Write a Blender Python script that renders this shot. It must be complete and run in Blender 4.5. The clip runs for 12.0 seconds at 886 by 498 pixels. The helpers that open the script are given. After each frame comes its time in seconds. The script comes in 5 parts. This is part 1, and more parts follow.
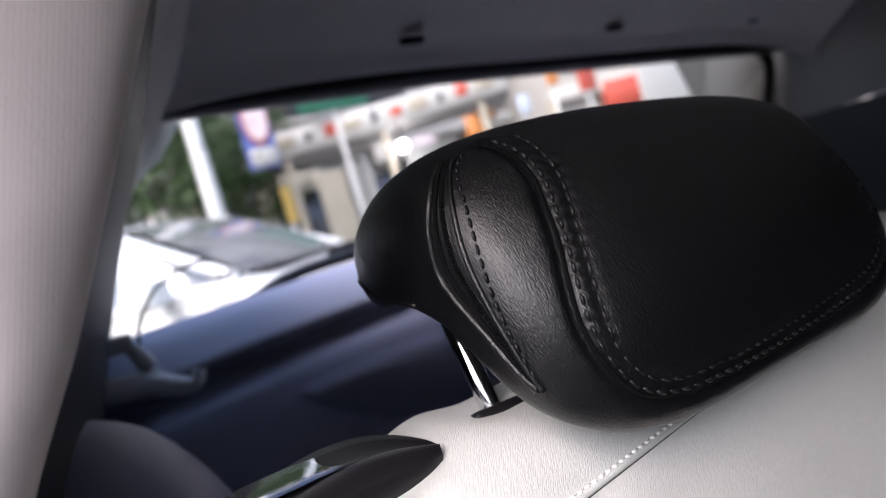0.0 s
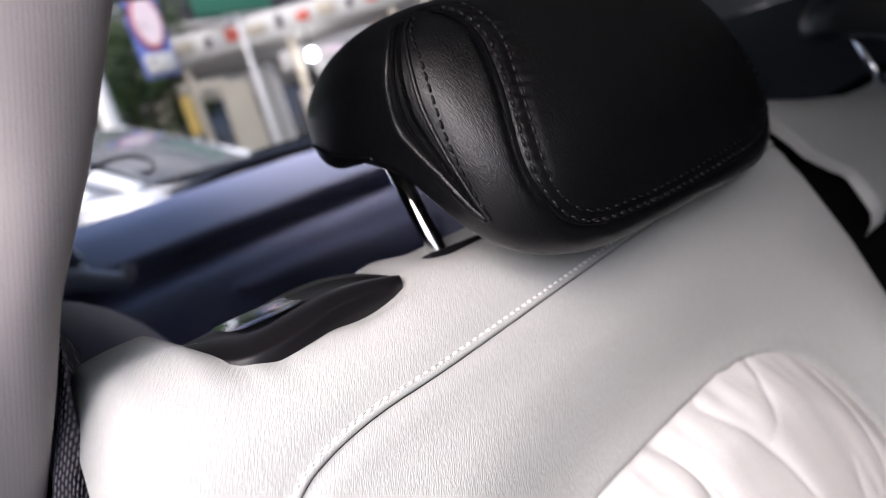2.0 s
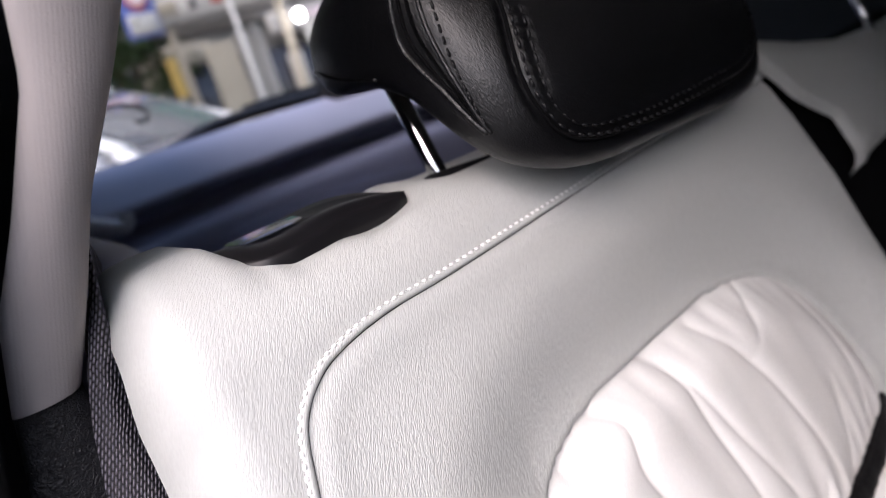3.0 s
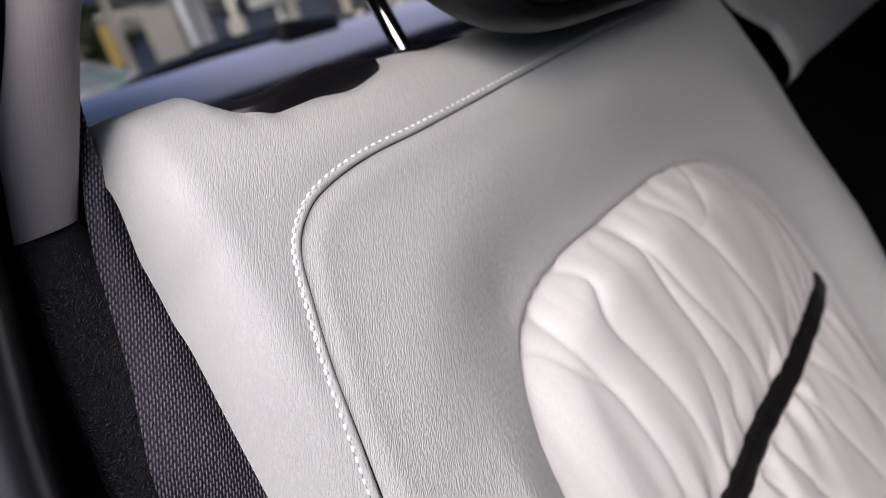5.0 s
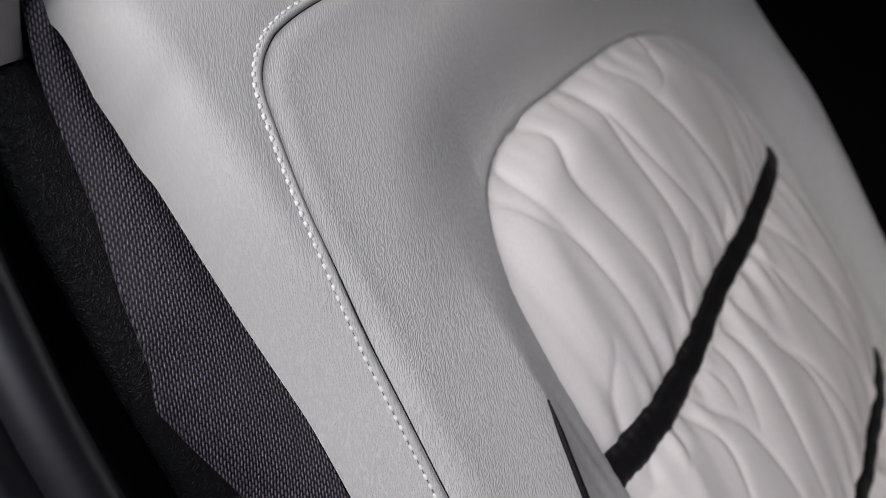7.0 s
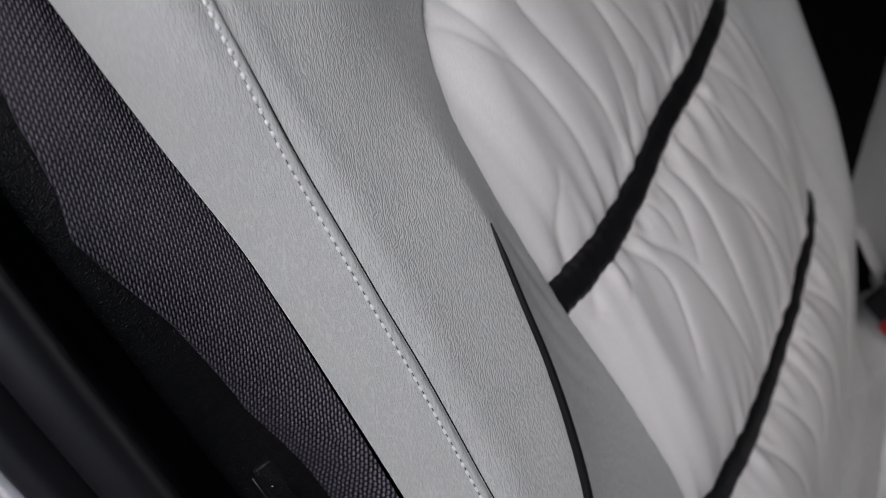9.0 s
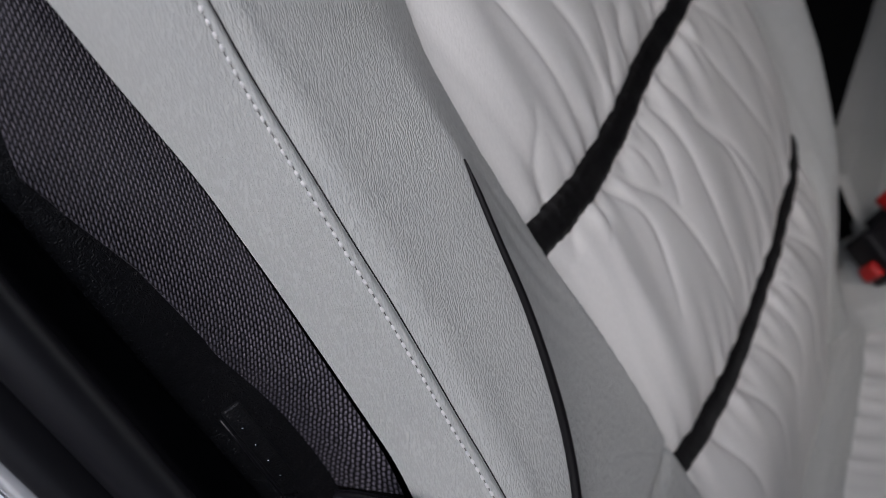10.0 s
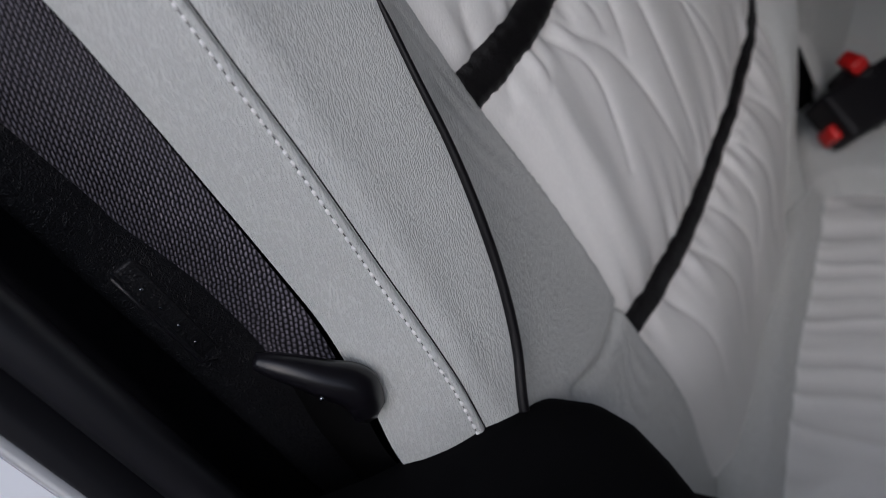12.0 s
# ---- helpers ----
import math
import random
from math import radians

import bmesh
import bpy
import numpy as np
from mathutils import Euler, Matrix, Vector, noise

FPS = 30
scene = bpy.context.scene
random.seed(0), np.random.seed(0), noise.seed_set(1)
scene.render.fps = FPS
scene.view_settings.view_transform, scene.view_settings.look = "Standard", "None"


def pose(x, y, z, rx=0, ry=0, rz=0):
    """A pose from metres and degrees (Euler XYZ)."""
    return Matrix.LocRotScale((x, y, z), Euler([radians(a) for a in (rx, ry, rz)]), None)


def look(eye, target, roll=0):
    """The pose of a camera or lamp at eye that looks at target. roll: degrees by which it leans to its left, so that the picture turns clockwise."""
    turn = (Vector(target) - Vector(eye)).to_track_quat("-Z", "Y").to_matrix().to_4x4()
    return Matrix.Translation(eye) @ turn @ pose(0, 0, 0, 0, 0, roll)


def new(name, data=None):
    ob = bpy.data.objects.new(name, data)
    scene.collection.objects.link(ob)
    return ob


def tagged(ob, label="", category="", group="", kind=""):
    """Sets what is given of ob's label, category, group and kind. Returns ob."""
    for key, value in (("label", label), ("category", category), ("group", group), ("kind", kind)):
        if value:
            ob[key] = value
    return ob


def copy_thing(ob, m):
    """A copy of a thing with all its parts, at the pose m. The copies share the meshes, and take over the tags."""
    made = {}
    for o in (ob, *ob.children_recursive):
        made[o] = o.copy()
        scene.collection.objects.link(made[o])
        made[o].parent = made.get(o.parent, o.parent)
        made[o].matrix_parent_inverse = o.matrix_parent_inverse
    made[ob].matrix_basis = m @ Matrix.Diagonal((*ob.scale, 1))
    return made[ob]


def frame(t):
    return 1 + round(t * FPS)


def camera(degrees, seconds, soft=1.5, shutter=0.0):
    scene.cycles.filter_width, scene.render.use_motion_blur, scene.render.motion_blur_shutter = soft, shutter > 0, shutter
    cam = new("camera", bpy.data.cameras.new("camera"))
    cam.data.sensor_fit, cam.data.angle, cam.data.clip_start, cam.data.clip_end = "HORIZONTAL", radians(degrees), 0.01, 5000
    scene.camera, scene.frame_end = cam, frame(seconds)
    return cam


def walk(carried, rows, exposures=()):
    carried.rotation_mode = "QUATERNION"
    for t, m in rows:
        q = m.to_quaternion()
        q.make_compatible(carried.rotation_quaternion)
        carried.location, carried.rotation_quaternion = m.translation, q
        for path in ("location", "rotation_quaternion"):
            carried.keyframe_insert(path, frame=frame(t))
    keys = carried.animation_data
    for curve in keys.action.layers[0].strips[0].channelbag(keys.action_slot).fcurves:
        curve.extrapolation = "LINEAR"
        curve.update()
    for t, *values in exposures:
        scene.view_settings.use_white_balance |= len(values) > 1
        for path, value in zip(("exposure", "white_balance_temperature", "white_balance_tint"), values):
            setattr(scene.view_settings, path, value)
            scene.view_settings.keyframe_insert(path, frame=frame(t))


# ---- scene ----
cam = camera(69.0, 12.0, soft=0.9)
PATH = [
    (0, (-0.086, 0.11, 1.167), (1.015, 1.779, 1.098), -16.6),
    (0.5, (-0.097, 0.106, 1.165), (1.046, 1.74, 1.01), -16.9),
    (1, (-0.107, 0.102, 1.161), (1.071, 1.7, 0.92), -17.2),
    (1.5, (-0.118, 0.098, 1.156), (1.086, 1.661, 0.828), -17.2),
    (2, (-0.128, 0.094, 1.149), (1.094, 1.626, 0.754), -16.9),
    (2.5, (-0.139, 0.09, 1.141), (1.086, 1.605, 0.69), -17.2),
    (3, (-0.149, 0.087, 1.132), (1.055, 1.602, 0.629), -17.3),
    (5, (-0.188, 0.08, 1.092), (1.075, 1.497, 0.461), -18.4),
    (5.5, (-0.195, 0.08, 1.083), (1.073, 1.481, 0.427), -18.6),
    (6, (-0.202, 0.08, 1.073), (1.071, 1.462, 0.388), -18.9),
    (6.5, (-0.207, 0.08, 1.064), (1.062, 1.432, 0.316), -19.8),
    (7, (-0.211, 0.08, 1.056), (1.041, 1.405, 0.233), -20.7),
    (7.5, (-0.214, 0.081, 1.049), (1.013, 1.359, 0.119), -21.0),
    (9.5, (-0.216, 0.082, 1.02), (0.886, 1.239, -0.182), -23.1),
    (10, (-0.215, 0.081, 1.013), (0.858, 1.213, -0.239), -23.6),
    (10.5, (-0.215, 0.08, 1.005), (0.814, 1.188, -0.304), -24.6),
    (11, (-0.214, 0.078, 0.996), (0.776, 1.175, -0.351), -26.2),
    (11.5, (-0.214, 0.074, 0.986), (0.739, 1.146, -0.408), -27.2),
    (12, (-0.215, 0.07, 0.974), (0.704, 1.103, -0.47), -28.3),
]
EXPOSURES = [(0, 2.24, 6230, 20), (3, 1.68, 6280, 21), (5.5, 1.0, 6200, 19), (7.5, 0.46, 6080, 17), (9.5, 0.26, 5950, 15), (12, 0.18, 5850, 14)]
walk(cam, [(t, look(eye, target, roll)) for t, eye, target, roll in PATH], EXPOSURES)

# one shallow-focus lens, set on the near upholstery
cam.data.dof.use_dof = True
cam.data.dof.focus_distance = 0.243
cam.data.dof.aperture_fstop = 6.3

# ---- world, sun ----
world = bpy.data.worlds.new("sky")
scene.world = world
world.use_nodes = True
wn, wl = world.node_tree.nodes, world.node_tree.links
sky = wn.new("ShaderNodeTexSky")
sky.sky_type = "NISHITA"
sky.sun_disc = False
sky.sun_elevation, sky.sun_rotation = radians(47), radians(236.5)
sky.air_density, sky.dust_density = 1.4, 3.0
wl.new(sky.outputs[0], wn["Background"].inputs[0])
wn["Background"].inputs[1].default_value = 0.088

sun_data = bpy.data.lights.new("sun", "SUN")
sun_data.energy, sun_data.angle, sun_data.color = 1.05, radians(60), (1.0, 0.965, 0.915)
sun = new("sun", sun_data)
sun.matrix_world = look((-6.5, -4.3, 8.4), (0, 0, 0))


# ---- materials ----
def material(name, color, rough=0.5, metal=0.0, spec=0.5, var=0.0, var_scale=8.0, coat=0.0):
    m = bpy.data.materials.new(name)
    m.use_nodes = True
    b = m.node_tree.nodes["Principled BSDF"]
    b.inputs["Base Color"].default_value = (*color, 1)
    b.inputs["Roughness"].default_value = rough
    b.inputs["Metallic"].default_value = metal
    b.inputs["Specular IOR Level"].default_value = spec
    b.inputs["Coat Weight"].default_value = coat
    if var:
        n = node(m, "ShaderNodeTexNoise", Scale=var_scale, Detail=5.0)
        link(m, coords(m), n.inputs["Vector"])
        ramp = node(m, "ShaderNodeMix")
        ramp.data_type = "RGBA"
        ramp.inputs[6].default_value = (*[c * (1 - var) for c in color], 1)
        ramp.inputs[7].default_value = (*[min(1, c * (1 + var)) for c in color], 1)
        link(m, n.outputs["Fac"], ramp.inputs[0])
        link(m, ramp.outputs[2], b.inputs["Base Color"])
    return m


def node(m, kind, **values):
    n = m.node_tree.nodes.new(kind)
    for key, value in values.items():
        n.inputs[key.replace("_", " ")].default_value = value
    return n


def link(m, a, b):
    m.node_tree.links.new(a, b)


def coords(m, scale=(1, 1, 1), turn=(0, 0, 0)):
    tc = m.node_tree.nodes.new("ShaderNodeTexCoord")
    mp = m.node_tree.nodes.new("ShaderNodeMapping")
    mp.inputs["Scale"].default_value = scale
    mp.inputs["Rotation"].default_value = [radians(a) for a in turn]
    link(m, tc.outputs["Object"], mp.inputs["Vector"])
    return mp.outputs[0]


def bump(m, height, strength, distance):
    """Adds one relief to the material's shader, on top of any that it has."""
    b = m.node_tree.nodes["Principled BSDF"]
    n = node(m, "ShaderNodeBump", Strength=strength, Distance=distance)
    link(m, height, n.inputs["Height"])
    old = b.inputs["Normal"].links
    if old:
        link(m, old[0].from_socket, n.inputs["Normal"])
    link(m, n.outputs[0], b.inputs["Normal"])


def math_node(m, op, a, b=None):
    n = m.node_tree.nodes.new("ShaderNodeMath")
    n.operation = op
    for slot, value in ((0, a), (1, b)):
        if value is None:
            continue
        if isinstance(value, (int, float)):
            n.inputs[slot].default_value = value
        else:
            link(m, value, n.inputs[slot])
    return n.outputs[0]


def grain(m, pitch, reach, strength, distance, turn=0.0, hollow_shade=0.0, depth=0.0, lean=0.0, smooth=None):
    """Pressed leather grain: short fine ridges drawn out along the hide, of two sizes, under a slow unevenness. Shade
    in its hollows can be painted into the colour.
    """
    wander = node(m, "ShaderNodeTexNoise", Scale=60.0, Detail=1.0)
    link(m, coords(m), wander.inputs["Vector"])
    mix = node(m, "ShaderNodeMix")
    mix.data_type = "VECTOR"
    mix.inputs[0].default_value = 0.0016
    cut = m.node_tree.nodes.new("ShaderNodeSeparateXYZ")
    link(m, coords(m), cut.inputs[0])
    laid = m.node_tree.nodes.new("ShaderNodeCombineXYZ")
    link(m, math_node(m, "ADD", cut.outputs[0], math_node(m, "MULTIPLY", cut.outputs[2], lean)), laid.inputs[0])
    link(m, cut.outputs[1], laid.inputs[1])
    link(m, math_node(m, "MULTIPLY", cut.outputs[2], 0.2 if lean else 1.0), laid.inputs[2])
    turned = m.node_tree.nodes.new("ShaderNodeMapping")
    turned.inputs["Rotation"].default_value = (0, 0, radians(turn))
    link(m, laid.outputs[0], turned.inputs["Vector"])
    link(m, turned.outputs[0], mix.inputs[4])
    link(m, wander.outputs["Color"], mix.inputs[5])
    long = m.node_tree.nodes.new("ShaderNodeMapping")
    long.inputs["Scale"].default_value = (1 / pitch, 1 / reach, 1 / (depth or reach))
    link(m, mix.outputs[1], long.inputs["Vector"])
    n = node(m, "ShaderNodeTexNoise", Scale=1.0, Detail=1.0, Roughness=0.5, Distortion=0.2)
    link(m, long.outputs[0], n.inputs["Vector"])
    fine = node(m, "ShaderNodeTexNoise", Scale=2.1, Detail=0.5)
    link(m, long.outputs[0], fine.inputs["Vector"])
    ridge = m.node_tree.nodes.new("ShaderNodeMapRange")
    ridge.interpolation_type = "SMOOTHSTEP"
    for slot, value in (("From Min", 0.40), ("From Max", 0.60), ("To Min", 0.0), ("To Max", 1.0)):
        ridge.inputs[slot].default_value = value
    link(m, n.outputs["Fac"], ridge.inputs["Value"])
    height = math_node(m, "ADD", math_node(m, "MULTIPLY", ridge.outputs[0], 0.7), math_node(m, "MULTIPLY", fine.outputs["Fac"], 0.5))
    if smooth:
        ease = m.node_tree.nodes.new("ShaderNodeMapRange")
        for slot, value in (("From Min", smooth[0]), ("From Max", smooth[1]), ("To Min", 1.0), ("To Max", smooth[2])):
            ease.inputs[slot].default_value = value
        link(m, cut.outputs[1], ease.inputs["Value"])
        height = math_node(m, "ADD", math_node(m, "MULTIPLY", math_node(m, "SUBTRACT", height, 0.6), ease.outputs[0]), 0.6)
    bump(m, height, strength, distance)
    # shade of the grain's hollows, painted into the base colour
    if hollow_shade:
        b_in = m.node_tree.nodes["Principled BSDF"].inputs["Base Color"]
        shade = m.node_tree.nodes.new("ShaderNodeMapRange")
        for slot, value in (("From Min", 0.2), ("From Max", 0.95), ("To Min", 1 - hollow_shade), ("To Max", 1 + 0.5 * hollow_shade)):
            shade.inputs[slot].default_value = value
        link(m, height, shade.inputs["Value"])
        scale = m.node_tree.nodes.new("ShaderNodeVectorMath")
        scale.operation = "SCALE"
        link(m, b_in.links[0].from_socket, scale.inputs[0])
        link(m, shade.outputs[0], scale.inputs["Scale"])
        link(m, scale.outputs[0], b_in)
    slow = node(m, "ShaderNodeTexNoise", Scale=35.0, Detail=2.0)
    link(m, coords(m), slow.inputs["Vector"])
    bump(m, slow.outputs["Fac"], 0.05, 0.002)


def pebbled(m, scale, strength, distance):
    v = node(m, "ShaderNodeTexVoronoi", Scale=scale)
    v.feature = "DISTANCE_TO_EDGE"
    n = node(m, "ShaderNodeTexNoise", Scale=scale * 0.6, Detail=2.0)
    link(m, coords(m), n.inputs["Vector"])
    mix = node(m, "ShaderNodeMix")
    mix.data_type = "VECTOR"
    mix.inputs[0].default_value = 0.012
    link(m, coords(m), mix.inputs[4])
    link(m, n.outputs["Color"], mix.inputs[5])
    link(m, mix.outputs[1], v.inputs["Vector"])
    bump(m, v.outputs["Distance"], strength, distance)


def woven(m, pitch, strength, distance, low, high):
    """A fine twilled knit: short raised floats in staggered columns over a dark ground."""
    sep = m.node_tree.nodes.new("ShaderNodeSeparateXYZ")
    link(m, coords(m, (1, 1, 1), (0, 0, 27)), sep.inputs[0])
    stray = node(m, "ShaderNodeTexNoise", Scale=90.0, Detail=2.0)
    link(m, coords(m), stray.inputs["Vector"])
    laid = math_node(m, "ADD", sep.outputs[0], math_node(m, "MULTIPLY", sep.outputs[2], 0.2))
    col = math_node(m, "ADD", math_node(m, "DIVIDE", laid, pitch), math_node(m, "MULTIPLY", stray.outputs["Fac"], 1.1))
    odd = math_node(m, "MULTIPLY", math_node(m, "MODULO", math_node(m, "FLOOR", col), 2.0), 0.5)
    row = math_node(m, "ADD", math_node(m, "DIVIDE", sep.outputs[1], pitch * 2.7), odd)
    a = math_node(m, "POWER", math_node(m, "ABSOLUTE", math_node(m, "SINE", math_node(m, "MULTIPLY", col, math.pi))), 2.6)
    b = math_node(m, "POWER", math_node(m, "ABSOLUTE", math_node(m, "SINE", math_node(m, "MULTIPLY", row, math.pi))), 1.1)
    yarn = node(m, "ShaderNodeTexNoise", Scale=700.0, Detail=1.0)
    link(m, coords(m), yarn.inputs["Vector"])
    c = math_node(m, "MULTIPLY", math_node(m, "MULTIPLY", a, b), math_node(m, "ADD", yarn.outputs["Fac"], 0.5))
    b_in = m.node_tree.nodes["Principled BSDF"].inputs["Base Color"]
    mix = node(m, "ShaderNodeMix")
    mix.data_type = "RGBA"
    mix.inputs[6].default_value, mix.inputs[7].default_value = (*low, 1), (*high, 1)
    link(m, c, mix.inputs[0])
    link(m, mix.outputs[2], b_in)
    bump(m, c, strength, distance)


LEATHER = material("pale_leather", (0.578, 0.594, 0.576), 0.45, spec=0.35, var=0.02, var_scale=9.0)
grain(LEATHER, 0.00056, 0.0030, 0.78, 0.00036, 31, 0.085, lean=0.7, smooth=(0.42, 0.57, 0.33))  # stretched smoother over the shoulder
INSERT = material("pleated_leatherette", (0.785, 0.785, 0.765), 0.6, spec=0.25, var=0.03, var_scale=14.0)
grain(INSERT, 0.0007, 0.0028, 0.22, 0.0003, 31, 0.02)
RIBBON = material("black_ribbon", (0.006, 0.0055, 0.006), 0.48, spec=0.28, var=0.3, var_scale=120.0)
grain(RIBBON, 0.0006, 0.0014, 0.5, 0.0005)
BLACK_LEATHER = material("black_leather", (0.0030, 0.0030, 0.0036), 0.36, spec=0.54, var=0.1, var_scale=20.0)
grain(BLACK_LEATHER, 0.0005, 0.0026, 0.42, 0.0003, -4, depth=0.0006)
PIPING_BLACK = material("black_piping", (0.006, 0.0055, 0.0065), 0.45, spec=0.3)
THREAD_WHITE = material("white_thread", (0.88, 0.88, 0.87), 0.7)
THREAD_BLACK = material("black_thread", (0.006, 0.0058, 0.007), 0.42, spec=0.3)
KNIT = material("grey_knit", (0.06, 0.06, 0.07), 0.5, spec=0.3)
woven(KNIT, 0.00112, 1.0, 0.0006, (0.0015, 0.0013, 0.002), (0.29, 0.27, 0.325))
KNIT.node_tree.nodes["Principled BSDF"].inputs["Sheen Weight"].default_value = 0.15
KNIT.node_tree.nodes["Principled BSDF"].inputs["Sheen Roughness"].default_value = 0.35
KNIT.node_tree.nodes["Principled BSDF"].inputs["Sheen Tint"].default_value = (0.9, 0.85, 1.0, 1)
PILLAR = material("pillar_fabric", (0.35, 0.325, 0.325), 0.75, spec=0.25, var=0.04, var_scale=40.0)
ribs = node(PILLAR, "ShaderNodeTexWave", Scale=230.0, Distortion=1.0, Detail=1.0, Detail_Scale=4.0)
link(PILLAR, coords(PILLAR, (1, 1, 1), (0, -16, 0)), ribs.inputs["Vector"])
bump(PILLAR, ribs.outputs["Fac"], 0.12, 0.0003)
weave = node(PILLAR, "ShaderNodeTexNoise", Scale=1600.0, Detail=1.0)
link(PILLAR, coords(PILLAR), weave.inputs["Vector"])
bump(PILLAR, weave.outputs["Fac"], 0.3, 0.0004)
BLACK_TRIM = material("black_grained_plastic", (0.009, 0.009, 0.0105), 0.45, spec=0.28, var=0.15, var_scale=30.0)
pebbled(BLACK_TRIM, 430, 0.6, 0.001)
LEVER_BLACK = material("lever_plastic", (0.006, 0.0055, 0.0075), 0.3, spec=0.45, var=0.1, var_scale=50.0)
RUBBER = material("black_rubber", (0.012, 0.012, 0.015), 0.38, spec=0.9, var=0.2, var_scale=40.0)
BLACK_PLASTIC = material("smooth_black_plastic", (0.008, 0.0075, 0.009), 0.5, spec=0.25, var=0.1, var_scale=60.0)
BEZEL_BLACK = material("soft_black_plastic", (0.008, 0.0075, 0.009), 0.42, spec=0.4, var=0.08, var_scale=60.0)
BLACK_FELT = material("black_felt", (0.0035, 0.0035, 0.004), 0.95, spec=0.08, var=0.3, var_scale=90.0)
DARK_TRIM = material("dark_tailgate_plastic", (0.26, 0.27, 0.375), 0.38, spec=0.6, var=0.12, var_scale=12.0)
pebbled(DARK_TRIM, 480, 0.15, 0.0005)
# tailgate plastic again, paled so that its colour carries the sky's gleam
SILL_TRIM = material("sky_lit_sill_plastic", (0.34, 0.35, 0.45), 0.3, spec=0.6, var=0.06, var_scale=10.0)
SOFT_TRIM = material("soft_blue_grey_trim", (0.27, 0.285, 0.42), 0.45, spec=0.5, var=0.08, var_scale=16.0)
HEADLINER = material("grey_headliner", (0.80, 0.775, 0.72), 0.9, spec=0.1, var=0.05, var_scale=30.0)
FAR_TRIM = material("dark_door_trim", (0.018, 0.019, 0.019), 0.6, spec=0.35, var=0.1, var_scale=12.0)
PILLAR_DARK = material("dark_pillar_plastic", (0.013, 0.0125, 0.013), 0.55, spec=0.35, var=0.1, var_scale=20.0)
GREY_TRIM = material("grey_trim_plastic", (0.12, 0.119, 0.115), 0.6, spec=0.35, var=0.06, var_scale=14.0)
CHROME = material("polished_steel", (0.82, 0.82, 0.84), 0.08, metal=1.0)
STEEL_INLAY = material("mirror_inlay", (0.42, 0.44, 0.48), 0.05, metal=1.0)
pebbled(STEEL_INLAY, 300, 0.12, 0.0004)
RED = material("red_button", (0.55, 0.012, 0.01), 0.35, spec=0.5)
CARPET = material("black_carpet", (0.02, 0.02, 0.022), 0.95, spec=0.1, var=0.3, var_scale=200.0)
WHITE_PLASTIC = material("white_plastic", (0.85, 0.86, 0.9), 0.35, spec=0.5)
GLASS = material("window_glass", (0.53, 0.565, 0.56), 0.0)
GLASS.node_tree.nodes["Principled BSDF"].inputs["Transmission Weight"].default_value = 1.0
GLASS.node_tree.nodes["Principled BSDF"].inputs["IOR"].default_value = 1.02
CAR_WHITE = material("white_car_paint", (0.74, 0.75, 0.76), 0.25, spec=0.5, coat=0.6, var=0.02, var_scale=2.0)
# the car's white made paler, full daylight put into the colour
DAYLIT_WHITE = material("daylit_body_paint", (0.88, 0.89, 0.90), 0.3, spec=0.5, var=0.02, var_scale=3.0)
CAR_GLASS = material("tinted_car_glass", (0.52, 0.53, 0.55), 0.10, metal=0.7)
TYRE = material("tyre_rubber", (0.02, 0.02, 0.02), 0.8)
ASPHALT = material("asphalt", (0.055, 0.055, 0.056), 0.9, var=0.25, var_scale=6.0)
PAVING = material("concrete_paving", (0.34, 0.33, 0.32), 0.9, var=0.15, var_scale=4.0)
WALL_WHITE = material("white_render", (0.48, 0.465, 0.44), 0.85, var=0.12, var_scale=1.5)
WALL_GREY = material("grey_concrete", (0.33, 0.32, 0.31), 0.85, var=0.2, var_scale=1.2)
WALL_TAN = material("tan_stone", (0.40, 0.36, 0.29), 0.85, var=0.2, var_scale=2.0)
BLOCKER_DARK = material("dark_blocker", (0.09, 0.09, 0.088), 0.9, var=0.2, var_scale=5.0)
SHOP_DARK = material("shop_glass", (0.05, 0.05, 0.06), 0.1, spec=0.7)
POLE_WHITE = material("white_pole_paint", (0.75, 0.75, 0.74), 0.5, var=0.05)
SIGN_BLUE = material("blue_sign", (0.12, 0.17, 0.50), 0.4)
SIGN_WHITE = material("white_sign", (0.50, 0.49, 0.47), 0.45)
SIGN_PINK = material("pinkish_sign", (0.80, 0.66, 0.70), 0.45, var=0.1, var_scale=3.0)
LAMP_WHITE = material("pale_blue_panel", (0.62, 0.70, 0.85), 0.4)
SIGN_RED = material("red_sign", (0.50, 0.09, 0.06), 0.45)
SIGN_ORANGE = material("orange_sign", (0.62, 0.24, 0.07), 0.45)
SIGN_YELLOW = material("yellow_panel", (0.66, 0.44, 0.12), 0.5)
AWNING_GREEN = material("green_awning", (0.02, 0.13, 0.08), 0.7, var=0.15)
BARK = material("bark", (0.10, 0.075, 0.05), 0.9, var=0.3, var_scale=10.0)
LEAF = material("leaf", (0.055, 0.10, 0.03), 0.55, var=0.4, var_scale=3.0)
LAMP_GLOW = material("lamp_glass", (0.9, 0.9, 0.9), 0.4)
LAMP_GLOW.node_tree.nodes["Principled BSDF"].inputs["Emission Color"].default_value = (1, 0.98, 0.95, 1)
LAMP_GLOW.node_tree.nodes["Principled BSDF"].inputs["Emission Strength"].default_value = 14.0


